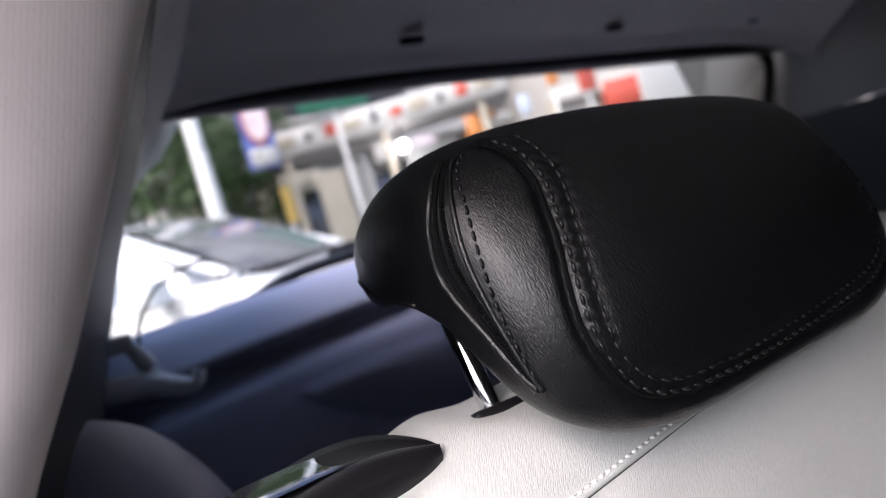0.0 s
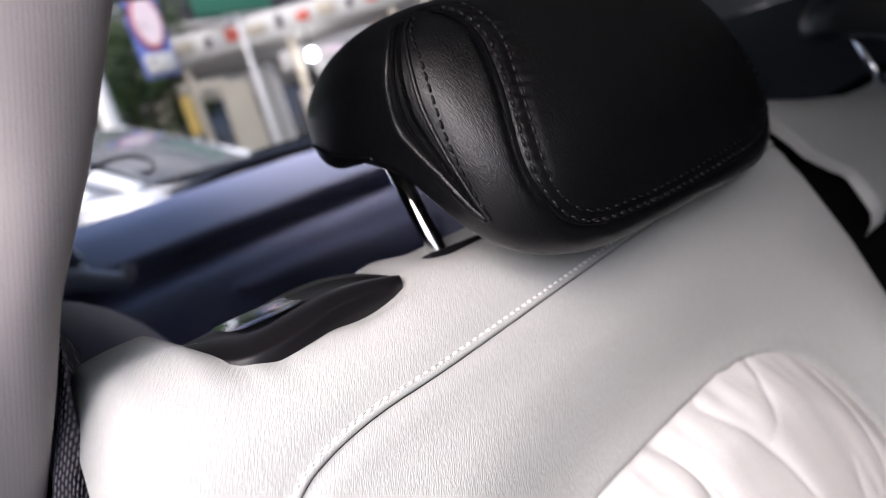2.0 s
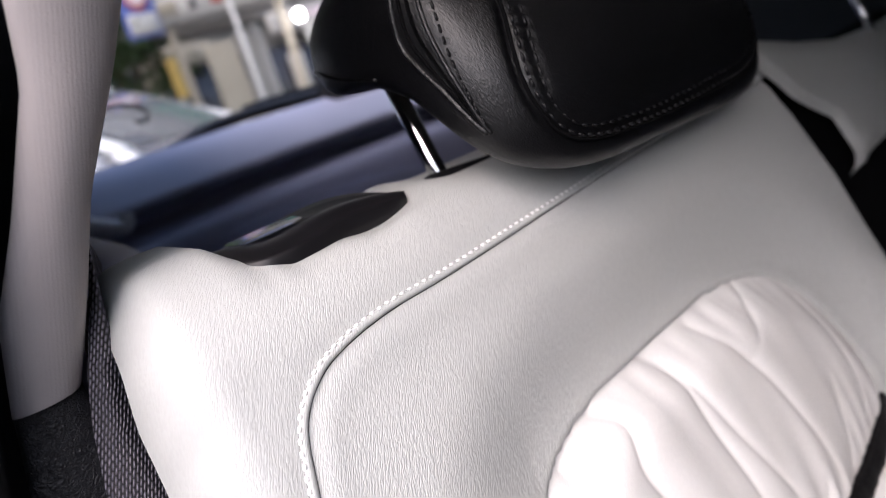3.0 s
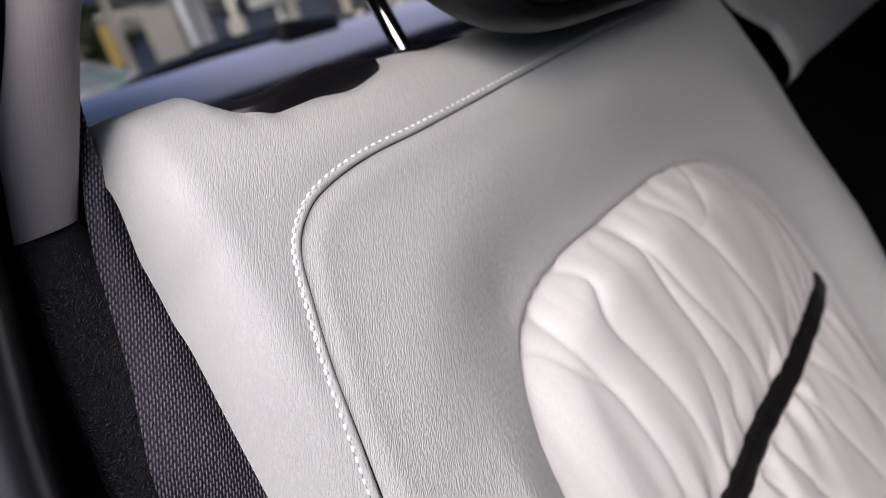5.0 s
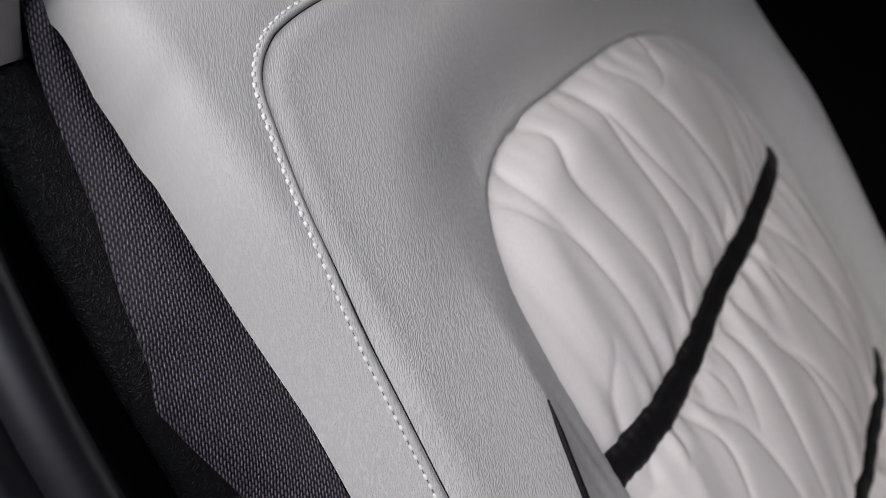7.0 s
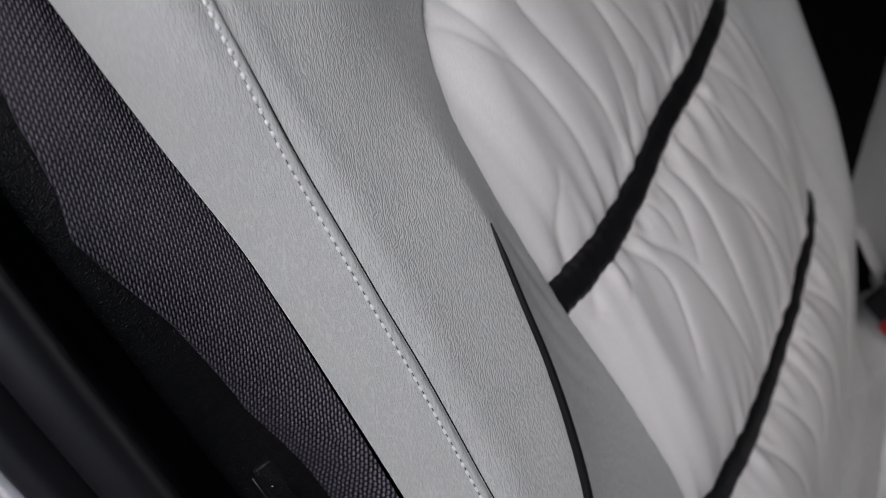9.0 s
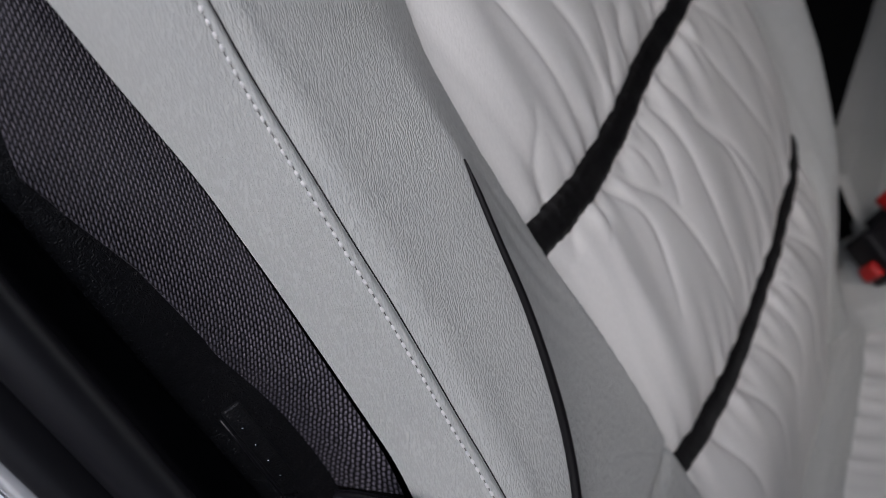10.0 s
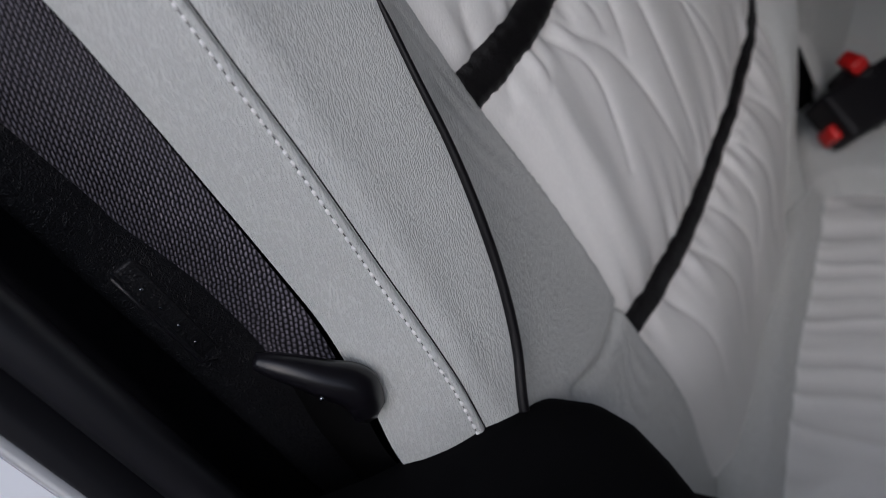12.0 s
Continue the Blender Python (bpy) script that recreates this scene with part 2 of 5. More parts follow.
# ---- mesh helpers ----
def part(name, me, mat, parent=None, label="", m=None, smooth=True):
    """Links mesh data or a bmesh as one object, under parent if one is given."""
    if isinstance(me, bmesh.types.BMesh):
        bm, me = me, bpy.data.meshes.new(name)
        bm.to_mesh(me)
        bm.free()
    if not me.materials:
        me.materials.append(mat)
    if smooth:
        me.shade_smooth()
    ob = new(name, me)
    if parent:
        ob.parent = parent
    if m is not None:
        ob.matrix_basis = m
    if label:
        ob["label"] = label
    return ob


def thing(name, m, label, category, group="", kind=""):
    ob = new(name)
    ob.empty_display_size = 0.05
    ob.matrix_basis = m
    return tagged(ob, label, category, group, kind)


def surface(name, pts, closed_u=False, closed_v=False):
    """A sheet through an array of points, rows by columns by 3."""
    pts = np.asarray(pts, float)
    nv, nu = pts.shape[:2]
    faces = []
    for j in range(nv if closed_v else nv - 1):
        for i in range(nu if closed_u else nu - 1):
            a, b = j * nu + i, j * nu + (i + 1) % nu
            c, d = ((j + 1) % nv) * nu + (i + 1) % nu, ((j + 1) % nv) * nu + i
            faces.append((a, b, c, d))
    me = bpy.data.meshes.new(name)
    me.from_pydata(pts.reshape(-1, 3).tolist(), [], faces)
    me.update()
    return me


def spline(points, n, closed=False):
    """Points spread evenly along a smooth curve through those given."""
    p = np.asarray(points, float)
    ext = np.vstack([p[-1:], p, p[:2]]) if closed else np.vstack([2 * p[0] - p[1], p, 2 * p[-1] - p[-2]])
    out = []
    for k in range(len(ext) - 3):
        a, b, c, d = ext[k : k + 4]
        for t in np.linspace(0, 1, 24, endpoint=False):
            out.append(0.5 * (2 * b + (c - a) * t + (2 * a - 5 * b + 4 * c - d) * t * t + (3 * b - a - 3 * c + d) * t**3))
    out.append(ext[-2])
    out = np.array(out)
    run = np.r_[0, np.cumsum(np.linalg.norm(np.diff(out, axis=0), axis=1))]
    at = np.linspace(0, run[-1], n, endpoint=not closed)
    return np.stack([np.interp(at, run, out[:, k]) for k in range(out.shape[1])], 1)


def tube(name, points, radius, sides=10, flat=1.0, up=(0, 0, 1)):
    """A cord along points; radius may be one number or one for each point; flat squashes it along up."""
    p = np.asarray(points, float)
    r = np.broadcast_to(np.asarray(radius, float), len(p))
    d = np.gradient(p, axis=0)
    d /= np.linalg.norm(d, axis=1)[:, None]
    u = np.array(up, float)
    side = np.cross(d, u)
    side /= np.linalg.norm(side, axis=1)[:, None] + 1e-9
    top = np.cross(side, d)
    ang = np.linspace(0, 2 * math.pi, sides, endpoint=False)
    rings = p[:, None] + r[:, None, None] * (np.cos(ang)[None, :, None] * side[:, None] + flat * np.sin(ang)[None, :, None] * top[:, None])
    me = surface(name, rings, closed_u=True)
    bm = bmesh.new()
    bm.from_mesh(me)
    bmesh.ops.holes_fill(bm, edges=[e for e in bm.edges if e.is_boundary])
    bm.to_mesh(me)
    bm.free()
    return me


def box(size, bevel=0.0, segments=3, at=(0, 0, 0), turn=None):
    bm = bmesh.new()
    bmesh.ops.create_cube(bm, size=1.0, matrix=Matrix.Translation(at) @ (turn or Matrix()) @ Matrix.Diagonal((*size, 1)))
    if bevel:
        bmesh.ops.bevel(bm, geom=list(bm.edges), offset=bevel, segments=segments, affect="EDGES", profile=0.6)
    return bm


def prism(outline, depth, bevel=0.0, segments=2):
    """A plate: an outline in x and z, drawn out by depth along y."""
    bm = bmesh.new()
    a = [bm.verts.new((x, 0, z)) for x, z in outline]
    b = [bm.verts.new((x, depth, z)) for x, z in outline]
    n = len(a)
    bm.faces.new(a)
    bm.faces.new(b[::-1])
    for i in range(n):
        bm.faces.new((a[i], b[i], b[(i + 1) % n], a[(i + 1) % n]))
    bmesh.ops.recalc_face_normals(bm, faces=bm.faces)
    if bevel:
        bmesh.ops.bevel(bm, geom=list(bm.edges), offset=bevel, segments=segments, affect="EDGES")
    return bm


def dashes(name, points, up, length, width, gap=1.5, lift=0.0):
    """A row of stitches along points: short rounded threads, joined into one mesh."""
    p = np.asarray(points, float)
    run = np.r_[0, np.cumsum(np.linalg.norm(np.diff(p, axis=0), axis=1))]
    count = int(run[-1] / (length * gap))
    verts, faces = [], []
    for k in range(count):
        a, b = k * length * gap, k * length * gap + length
        pa, pb = (np.array([np.interp(t, run, p[:, c]) for c in range(3)]) for t in (a, b))
        nrm = np.array([np.interp(0.5 * (a + b), run, np.asarray(up)[:, c]) for c in range(3)])
        d = (pb - pa) / np.linalg.norm(pb - pa)
        side = np.cross(nrm, d)
        base = len(verts)
        for along, w, hgt in ((0, 0.35, -0.3), (0.2, 1, 0.7), (0.8, 1, 0.7), (1, 0.35, -0.3)):
            c = pa + (pb - pa) * along
            for sgn, up_k in ((-1, -0.5), (-0.6, 0.6), (0.6, 0.6), (1, -0.5)):
                verts.append(c + side * sgn * w * width / 2 + nrm * (lift + (hgt if abs(sgn) < 1 else -0.5) * width * 0.6))
        for r in range(3):
            for c in range(3):
                i = base + r * 4 + c
                faces.append((i, i + 1, i + 5, i + 4))
        faces.append(tuple(base + c for c in (3, 2, 1, 0)))
        faces.append(tuple(base + 12 + c for c in range(4)))
    me = bpy.data.meshes.new(name)
    me.from_pydata([tuple(v) for v in verts], [], faces)
    me.update()
    return me


def step(a, b, x):
    t = np.clip((np.asarray(x, float) - a) / (b - a), 0, 1)
    return t * t * (3 - 2 * t)


def to_line(u, s, line):
    """The distance of places (u, s) from a line of points."""
    best = np.full(np.shape(u), 9.0)
    for (ax, ay), (bx, by) in zip(line[:-1], line[1:]):
        dx, dy = bx - ax, by - ay
        t = np.clip(((u - ax) * dx + (s - ay) * dy) / (dx * dx + dy * dy), 0, 1)
        best = np.minimum(best, np.hypot(u - ax - t * dx, s - ay - t * dy))
    return best


def inside(u, s, ring):
    """Depth inside a closed outline; negative outside."""
    u, s = np.broadcast_arrays(np.asarray(u, float), np.asarray(s, float))
    d = to_line(u, s, np.vstack([ring, ring[:1]]))
    odd = np.zeros(u.shape, bool)
    for (ax, ay), (bx, by) in zip(ring, np.roll(ring, -1, axis=0)):
        if ay != by:
            odd ^= ((ay > s) != (by > s)) & (u < (bx - ax) * (s - ay) / (by - ay) + ax)
    return np.where(odd, d, -d)


# ---- the backrest's own frame: u across the car, s up along the seat, h out of the seat ----
RECLINE = 0.36
CT = 1 / math.hypot(1, RECLINE)
ST = RECLINE * CT
SEAT = Matrix(((1, 0, 0, 0), (0, ST, -CT, 0.1034), (0, CT, ST, 0.5), (0, 0, 0, 1)))

OUTER_S = [0.0, 0.18, 0.26, 0.28, 0.32, 0.365, 0.41, 0.45, 0.495, 0.53, 0.55, 0.565, 0.58, 0.595, 0.612, 0.635, 0.66]
OUTER_U = [-0.187, -0.181, -0.167, -0.157, -0.144, -0.136, -0.1285, -0.1225, -0.120, -0.117, -0.1150, -0.1140, -0.1138, -0.1128, -0.1098, -0.1055, -0.099]
PIPE = spline([(0.37, 0.5925), (0.2, 0.5915), (0.1, 0.588), (0.02, 0.585), (-0.018, 0.5845), (-0.042, 0.5815), (-0.058, 0.576), (-0.071, 0.564), (-0.079, 0.543),
               (-0.0872, 0.515), (-0.0935, 0.482), (-0.1005, 0.439), (-0.1065, 0.405), (-0.1125, 0.370), (-0.1232, 0.317), (-0.1328, 0.277), (-0.1425, 0.246), (-0.151, 0.22)], 260)
ARCH = np.vstack([spline([(-0.033, -0.1), (-0.033, 0.13), (-0.0263, 0.2), (-0.0230, 0.26), (-0.0236, 0.32), (-0.0190, 0.39), (-0.0135, 0.428), (-0.0035, 0.456), (0.0085, 0.4745), (0.0265, 0.488), (0.06, 0.497), (0.11, 0.500),
                          (0.18, 0.499), (0.225, 0.493), (0.264, 0.478), (0.295, 0.45), (0.315, 0.41), (0.328, 0.36), (0.334, 0.27), (0.328, 0.17), (0.312, 0.08), (0.285, 0.0), (0.25, -0.1)], 90), [(0.2, -0.3), (-0.032, -0.3)]])
BLACK_LINE = spline([(-0.0455, 0.393), (-0.0485, 0.384), (-0.0575, 0.358), (-0.0665, 0.330), (-0.0785, 0.301), (-0.0915, 0.275), (-0.107, 0.252), (-0.128, 0.230), (-0.15, 0.2)], 90)
pipe_run = np.gradient(PIPE, axis=0)
pipe_out = np.stack([pipe_run[:, 1], -pipe_run[:, 0]], 1) / np.linalg.norm(pipe_run, axis=1)[:, None]
pipe_out = pipe_out if pipe_out[10, 1] > 0 else -pipe_out
PIPE = PIPE - 0.0012 * pipe_out
PIPE_INNER = (PIPE - 0.0042 * pipe_out)[::6]
ROLL_AT, ROLL_R = 0.590, 0.043


def left_edge(s):
    return sum(np.interp(np.asarray(s) + d, OUTER_S, OUTER_U) for d in np.linspace(-0.010, 0.010, 9)) / 9


def right_edge(s):
    return np.interp(s, [-0.12, 0, 0.06, 0.12, 0.2, 0.29, 0.37, 0.5, 0.56, 0.6, 0.64], [0.30, 0.322, 0.344, 0.370, 0.396, 0.412, 0.420, 0.416, 0.402, 0.384, 0.352])


def leather_h(u, s):
    """How far the leather stands out of the seat's plane."""
    h = 0.007 + 0 * u
    round_over = 0.040 - 0.012 * step(0.46, 0.54, s)
    h = h - 0.028 * np.clip(1 - (u - left_edge(s)) / round_over, 0, 1) ** (2 + 0.6 * step(0.46, 0.54, s))
    h = h - 0.035 * np.clip(1 - (right_edge(s) - u) / 0.035, 0, 1) ** 2
    d = to_line(u, s, PIPE[::6])
    h = h - 0.0016 * np.exp(-((d / 0.006) ** 2))
    h = h + 0.0011 * np.exp(-((to_line(u, s, PIPE_INNER) / 0.0075) ** 2))
    low = step(0.46, 0.34, s)
    h = h + low * 0.002 * np.exp(-(((u + 0.072) / 0.03) ** 2)) + low * 0.008 * np.exp(-(((u - right_edge(s) + 0.04) / 0.02) ** 2))
    h = h - 0.0026 * step(-0.088, -0.112, u) * np.exp(-((to_line(u, s, np.array([(-0.090, 0.579), (-0.098, 0.577), (-0.108, 0.571), (-0.116, 0.562)])) / 0.0055) ** 2))
    h = h - 0.0042 * np.exp(-((to_line(u, s, np.array([(-0.02, 0.166), (-0.045, 0.168), (-0.067, 0.174), (-0.095, 0.19)])) / 0.0038) ** 2))
    h = h + 0.0007 * np.sin(u * 420 + 9 * np.sin(s * 60)) * step(0.165, 0.14, s) * step(0.02, 0.10, s) * step(-0.02, -0.05, u)
    deep = inside(u, s, ARCH)
    crest = np.interp(s, np.r_[BLACK_LINE[::-1, 1], 0.42, 0.45, 0.475, 0.50], np.r_[BLACK_LINE[::-1, 0], -0.0435, -0.0405, -0.036, -0.028])
    foot = np.interp(s, [0.13, 0.2, 0.26, 0.32, 0.39, 0.43, 0.456, 0.475], [-0.027, -0.0203, -0.0172, -0.0176, -0.013, -0.0075, 0.0025, 0.0145])
    across = np.clip((u - crest) / np.maximum(foot - crest, 0.008), 0, 1)
    near_side = step(0.53, 0.40, s) * step(0.20, 0.08, u)
    h = h + near_side * (0.0025 * step(0.47, 0.39, s) * np.exp(-(((u - crest) / 0.022) ** 2)) - 0.019 * across ** (1.05 + 0.6 * step(0.39, 0.46, s)))
    ripple = np.sin(430 * u + 120 * s + 1.5 * np.sin(45 * s)) * step(0.26, 0.33, s) * step(0.42, 0.36, s) * across * step(1.0, 0.6, across)
    h = h + 0.0011 * near_side * ripple
    return h - 0.035 * step(0.10, -0.09, s) - 0.018 * (1 - near_side) * step(-0.070 + 0.035 * low, 0.006, deep) ** 1.2 - 0.05 * step(0.0045, 0.0125, deep)


def pleat_noise(u, s, seed, wave):
    return np.vectorize(lambda a, b: noise.noise(Vector((a / wave + seed, b * 5.0, seed * 1.7))))(u, s)


RIBBON_S = (0.3168, 0.1236)


def ribbon_s(u, at):
    lift = 0.011 * step(0.04, 0.17, u) if at > 0.2 else 0
    return at + lift + 0.012 * step(0.2, 0.335, u) + (0.006 if at > 0.2 else 0.02) * step(0.10, -0.045, u)


# the longer creases of the gathered panel: across, up, then how deep and how wide they fall
CREASES = [
    ([(0.113, 0.495), (0.124, 0.475), (0.126, 0.439), (0.132, 0.402), (0.134, 0.367), (0.131, 0.346)], 0.0046),
    ([(0.124, 0.479), (0.131, 0.460), (0.142, 0.424), (0.162, 0.372), (0.165, 0.338)], 0.0036),
    ([(0.059, 0.492), (0.073, 0.476), (0.067, 0.457), (0.068, 0.444), (0.078, 0.413), (0.086, 0.380), (0.086, 0.346)], 0.0050),
    ([(0.031, 0.479), (0.035, 0.457), (0.043, 0.431), (0.048, 0.406), (0.052, 0.379), (0.053, 0.350)], 0.0046),
    ([(0.006, 0.474), (0.020, 0.464), (0.032, 0.443), (0.048, 0.420)], 0.0042),
    ([(0.223, 0.485), (0.203, 0.458), (0.186, 0.450)], 0.0036),
    ([(0.160, 0.488), (0.186, 0.444), (0.199, 0.406), (0.210, 0.364), (0.211, 0.338)], 0.0034),
    ([(0.280, 0.447), (0.288, 0.408), (0.281, 0.366), (0.262, 0.342)], 0.0034),
    ([(0.127, 0.347), (0.139, 0.370)], 0.0030),
    ([(0.186, 0.342), (0.194, 0.365)], 0.0030),
    ([(0.004, 0.331), (0.008, 0.352), (0.024, 0.372)], 0.0030),
    ([(0.102, 0.340), (0.108, 0.362), (0.112, 0.392)], 0.0028),
    ([(0.236, 0.344), (0.243, 0.368), (0.252, 0.398)], 0.0026),
]
MID_CREASES = [
    ([(0.056, 0.312), (0.071, 0.285), (0.084, 0.263), (0.090, 0.232), (0.092, 0.190), (0.093, 0.152)], 0.0046),
    ([(0.122, 0.308), (0.129, 0.289), (0.130, 0.265), (0.125, 0.235), (0.119, 0.196), (0.117, 0.156)], 0.0042),
    ([(0.105, 0.307), (0.108, 0.286), (0.100, 0.264), (0.094, 0.252)], 0.0044),
    ([(0.031, 0.312), (0.031, 0.297), (0.020, 0.288)], 0.0040),
    ([(0.008, 0.312), (0.000, 0.300), (-0.010, 0.297)], 0.0034),
    ([(0.044, 0.312), (0.057, 0.284), (0.059, 0.263), (0.048, 0.235), (0.038, 0.212)], 0.0044),
    ([(0.150, 0.308), (0.161, 0.271), (0.181, 0.233), (0.195, 0.183), (0.202, 0.144)], 0.0036),
    ([(0.160, 0.270), (0.175, 0.234), (0.176, 0.196), (0.174, 0.168), (0.172, 0.147)], 0.0036),
    ([(0.205, 0.312), (0.226, 0.237), (0.243, 0.186), (0.246, 0.148)], 0.0034),
    ([(0.240, 0.318), (0.266, 0.255), (0.273, 0.188)], 0.0030),
    ([(0.084, 0.310), (0.090, 0.292), (0.088, 0.276)], 0.0036),
]
LOW_CREASES = [
    ([(0.142, 0.125), (0.146, 0.056), (0.129, 0.022)], 0.0034),
    ([(0.271, 0.135), (0.290, 0.060), (0.283, 0.009)], 0.0030),
    ([(-0.025, 0.155), (-0.022, 0.100), (-0.030, 0.060)], 0.0026),
    ([(0.007, 0.1445), (0.018, 0.080), (0.0155, 0.027)], 0.0034),
    ([(0.054, 0.131), (0.076, 0.053), (0.068, -0.001)], 0.0036),
    ([(0.096, 0.129), (0.121, 0.044), (0.114, -0.013)], 0.0036),
    ([(0.160, 0.127), (0.190, 0.045), (0.188, -0.015)], 0.0036),
    ([(0.210, 0.133), (0.248, 0.049), (0.247, -0.006)], 0.0034),
]


def insert_h(u, s):
    """Gathered cloth that swells between the ribbons and falls to its edge."""
    u, s = np.asarray(u, float), np.asarray(s, float)
    deep = inside(u, s, ARCH)
    r1, r2 = ribbon_s(u, RIBBON_S[0]), ribbon_s(u, RIBBON_S[1])
    near = np.minimum(np.abs(s - r1), np.abs(s - r2))
    swell = 0.012 * (1 - np.exp(-near / 0.035)) - 0.003 * np.exp(-((near / 0.010) ** 2))
    edge = step(-0.006, 0.040, deep)
    bend = u + 0.018 * np.sin(s * 11 + 0.8) + 0.03 * (s - 0.34) * (u - 0.15) / 0.15
    a = pleat_noise(bend, s * 0.8, 3.1, 0.050)
    b = pleat_noise(bend, s * 1.6, 8.7, 0.012)
    c = pleat_noise(bend, s * 1.2, 5.3, 0.022)
    band = 1 - 0.85 * np.exp(-((near / 0.0125) ** 4))
    gather = np.exp(-np.maximum(near - 0.009, 0) / 0.019) + 0.75 * np.exp(-np.clip(deep, 0, 1) / 0.016)
    fold = 0.0028 * a + 0.0015 * c + 0.0080 * gather * b
    crease = 0 * u
    for line, drop in CREASES + MID_CREASES + LOW_CREASES:
        drop = 0.8 * drop if line[0][1] > 0.2 else drop
        line = spline(line, 4 * len(line))
        reach = (u > line[:, 0].min() - 0.05) & (u < line[:, 0].max() + 0.05) & (s > line[:, 1].min() - 0.05) & (s < line[:, 1].max() + 0.05)
        d = np.where(reach, np.sqrt(to_line(u, s, line) ** 2 + 0.0009**2), 1.0)
        fade = 1 - 0.6 * step(0.35, 1.0, np.abs(s - line[0, 1]) / abs(line[-1, 1] - line[0, 1]))
        crease = crease + drop * fade * (0.85 * np.exp(-d / 0.0024) + 0.45 * np.exp(-d / 0.009))
    return -0.0195 + 0.008 * edge - 0.003 * np.exp(-(((s - 0.13) / 0.05) ** 2)) + swell * (0.35 + 0.65 * edge) + band * fold * (0.12 + 0.48 * step(0.004, 0.017, deep) + 0.4 * edge) - band * crease * (0.6 + 0.4 * edge) - 0.036 * step(0.10, -0.09, s)


def seat_normal(f, u, s):
    e = 1e-3
    du, ds = (f(u + e, s) - f(u - e, s)) / (2 * e), (f(u, s + e) - f(u, s - e)) / (2 * e)
    n = np.stack([-du, -ds, np.ones_like(du)], -1)
    return n / np.linalg.norm(n, axis=-1)[..., None]


def on_seat(line, f, lift=0.0):
    u, s = line[:, 0], line[:, 1]
    return np.stack([u, s, f(u, s)], 1) + lift * seat_normal(f, u, s)


backrest = thing("rear_bench", SEAT, "rear seat backrest in pale grey leather with a pleated centre", "car seat")


def build_leather():
    v = np.r_[np.arange(-0.12, 0.15, 0.006), np.arange(0.15, ROLL_AT, 0.003), np.arange(ROLL_AT, ROLL_AT + ROLL_R * 1.2, 0.003), np.arange(ROLL_AT + ROLL_R * 1.2, ROLL_AT + 0.13, 0.004)]
    a = np.r_[np.linspace(0, 0.36, 120), np.linspace(0.364, 0.84, 80), np.linspace(0.845, 1, 40)]
    V, A = np.meshgrid(v, a, indexing="ij")
    theta = np.clip((V - ROLL_AT) / ROLL_R, 0, 1.2)
    flat = np.maximum(V - ROLL_AT - ROLL_R * 1.2, 0)
    s_plain = np.minimum(V, ROLL_AT) + ROLL_R * np.sin(theta)
    U = left_edge(s_plain) + A * (right_edge(s_plain) - left_edge(s_plain))
    dip = 0.008 * step(-0.050, -0.036, U) * step(0.024, -0.004, U) + 0.005 * step(0.045, 0.075, U)
    dip = dip - 0.014 * step(-0.112, -0.090, U) * step(-0.050, -0.068, U)
    seat_of_bezel = 0.0068 * np.exp(-(((U - 0.017) / 0.0185) ** 2) - ((theta - 1.04) / 0.27) ** 2)
    S = s_plain - seat_of_bezel - dip * np.sin(theta) ** 2 + 0.36 * flat - 1.0 * np.maximum(flat - 0.042, 0)
    H = leather_h(U, np.minimum(V, ROLL_AT)) - ROLL_R * (1 - np.cos(theta)) - 0.93 * flat
    corner = np.clip(1 - (U - left_edge(s_plain)) / 0.03, 0, 1) ** 2
    S = S - 0.006 * corner * np.sin(theta)
    return surface("leather_cover", np.stack([U, S, H], -1))


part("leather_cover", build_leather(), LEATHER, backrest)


def build_insert():
    u, s = np.meshgrid(np.linspace(-0.045, 0.345, 290), np.linspace(-0.12, 0.507, 400))
    return surface("pleated_panel", np.stack([u, s, insert_h(u, s)], -1))


part("pleated_panel", build_insert(), INSERT, backrest, "gathered off-white leatherette centre panel")


def build_ribbon(at, width):
    u = np.linspace(-0.044, 0.345, 420)
    k = np.linspace(-1, 1, 9)
    U, Kk = np.meshgrid(u, k)
    wob = 1.0 + 0.008 * np.sin(U * 760 + at * 50 + 2 * np.sin(U * 90)) * np.abs(Kk) + 0.022 * np.sin(U * 240 + 2 + 0.8 * np.sign(Kk)) * np.abs(Kk) + 0.02 * np.sin(U * 140 + 2)
    S = ribbon_s(U, at) + Kk * wob * width / 2 * (1 + 0.14 * step(0.12, 0.0, U))
    mid = insert_h(u, ribbon_s(u, at))
    mid = np.convolve(np.pad(mid, 20, mode="edge"), np.ones(41) / 41, mode="valid")
    under = np.max(insert_h(U, S), axis=0)
    mid = np.maximum(mid, under)
    mid = np.convolve(np.pad(mid, 20, mode="edge"), np.ones(41) / 41, mode="valid")
    H = mid[None] + 0.0030 * (1 - np.abs(Kk) ** 5) + 0.0002 + 0.0003 * np.sin(U * 240) + 0.0003 * np.sin(U * 760 + at * 50 + 2 * np.sin(U * 90)) * np.abs(Kk)
    H = H - 0.010 * step(0.007, -0.003, inside(U, S, ARCH))
    return surface("ribbon", np.stack([U, S, H], -1))


part("ribbon", build_ribbon(RIBBON_S[0], 0.0190), RIBBON, backrest, "black puckered ribbon band")
part("ribbon", build_ribbon(RIBBON_S[1], 0.0172), RIBBON, backrest, "black puckered ribbon band")

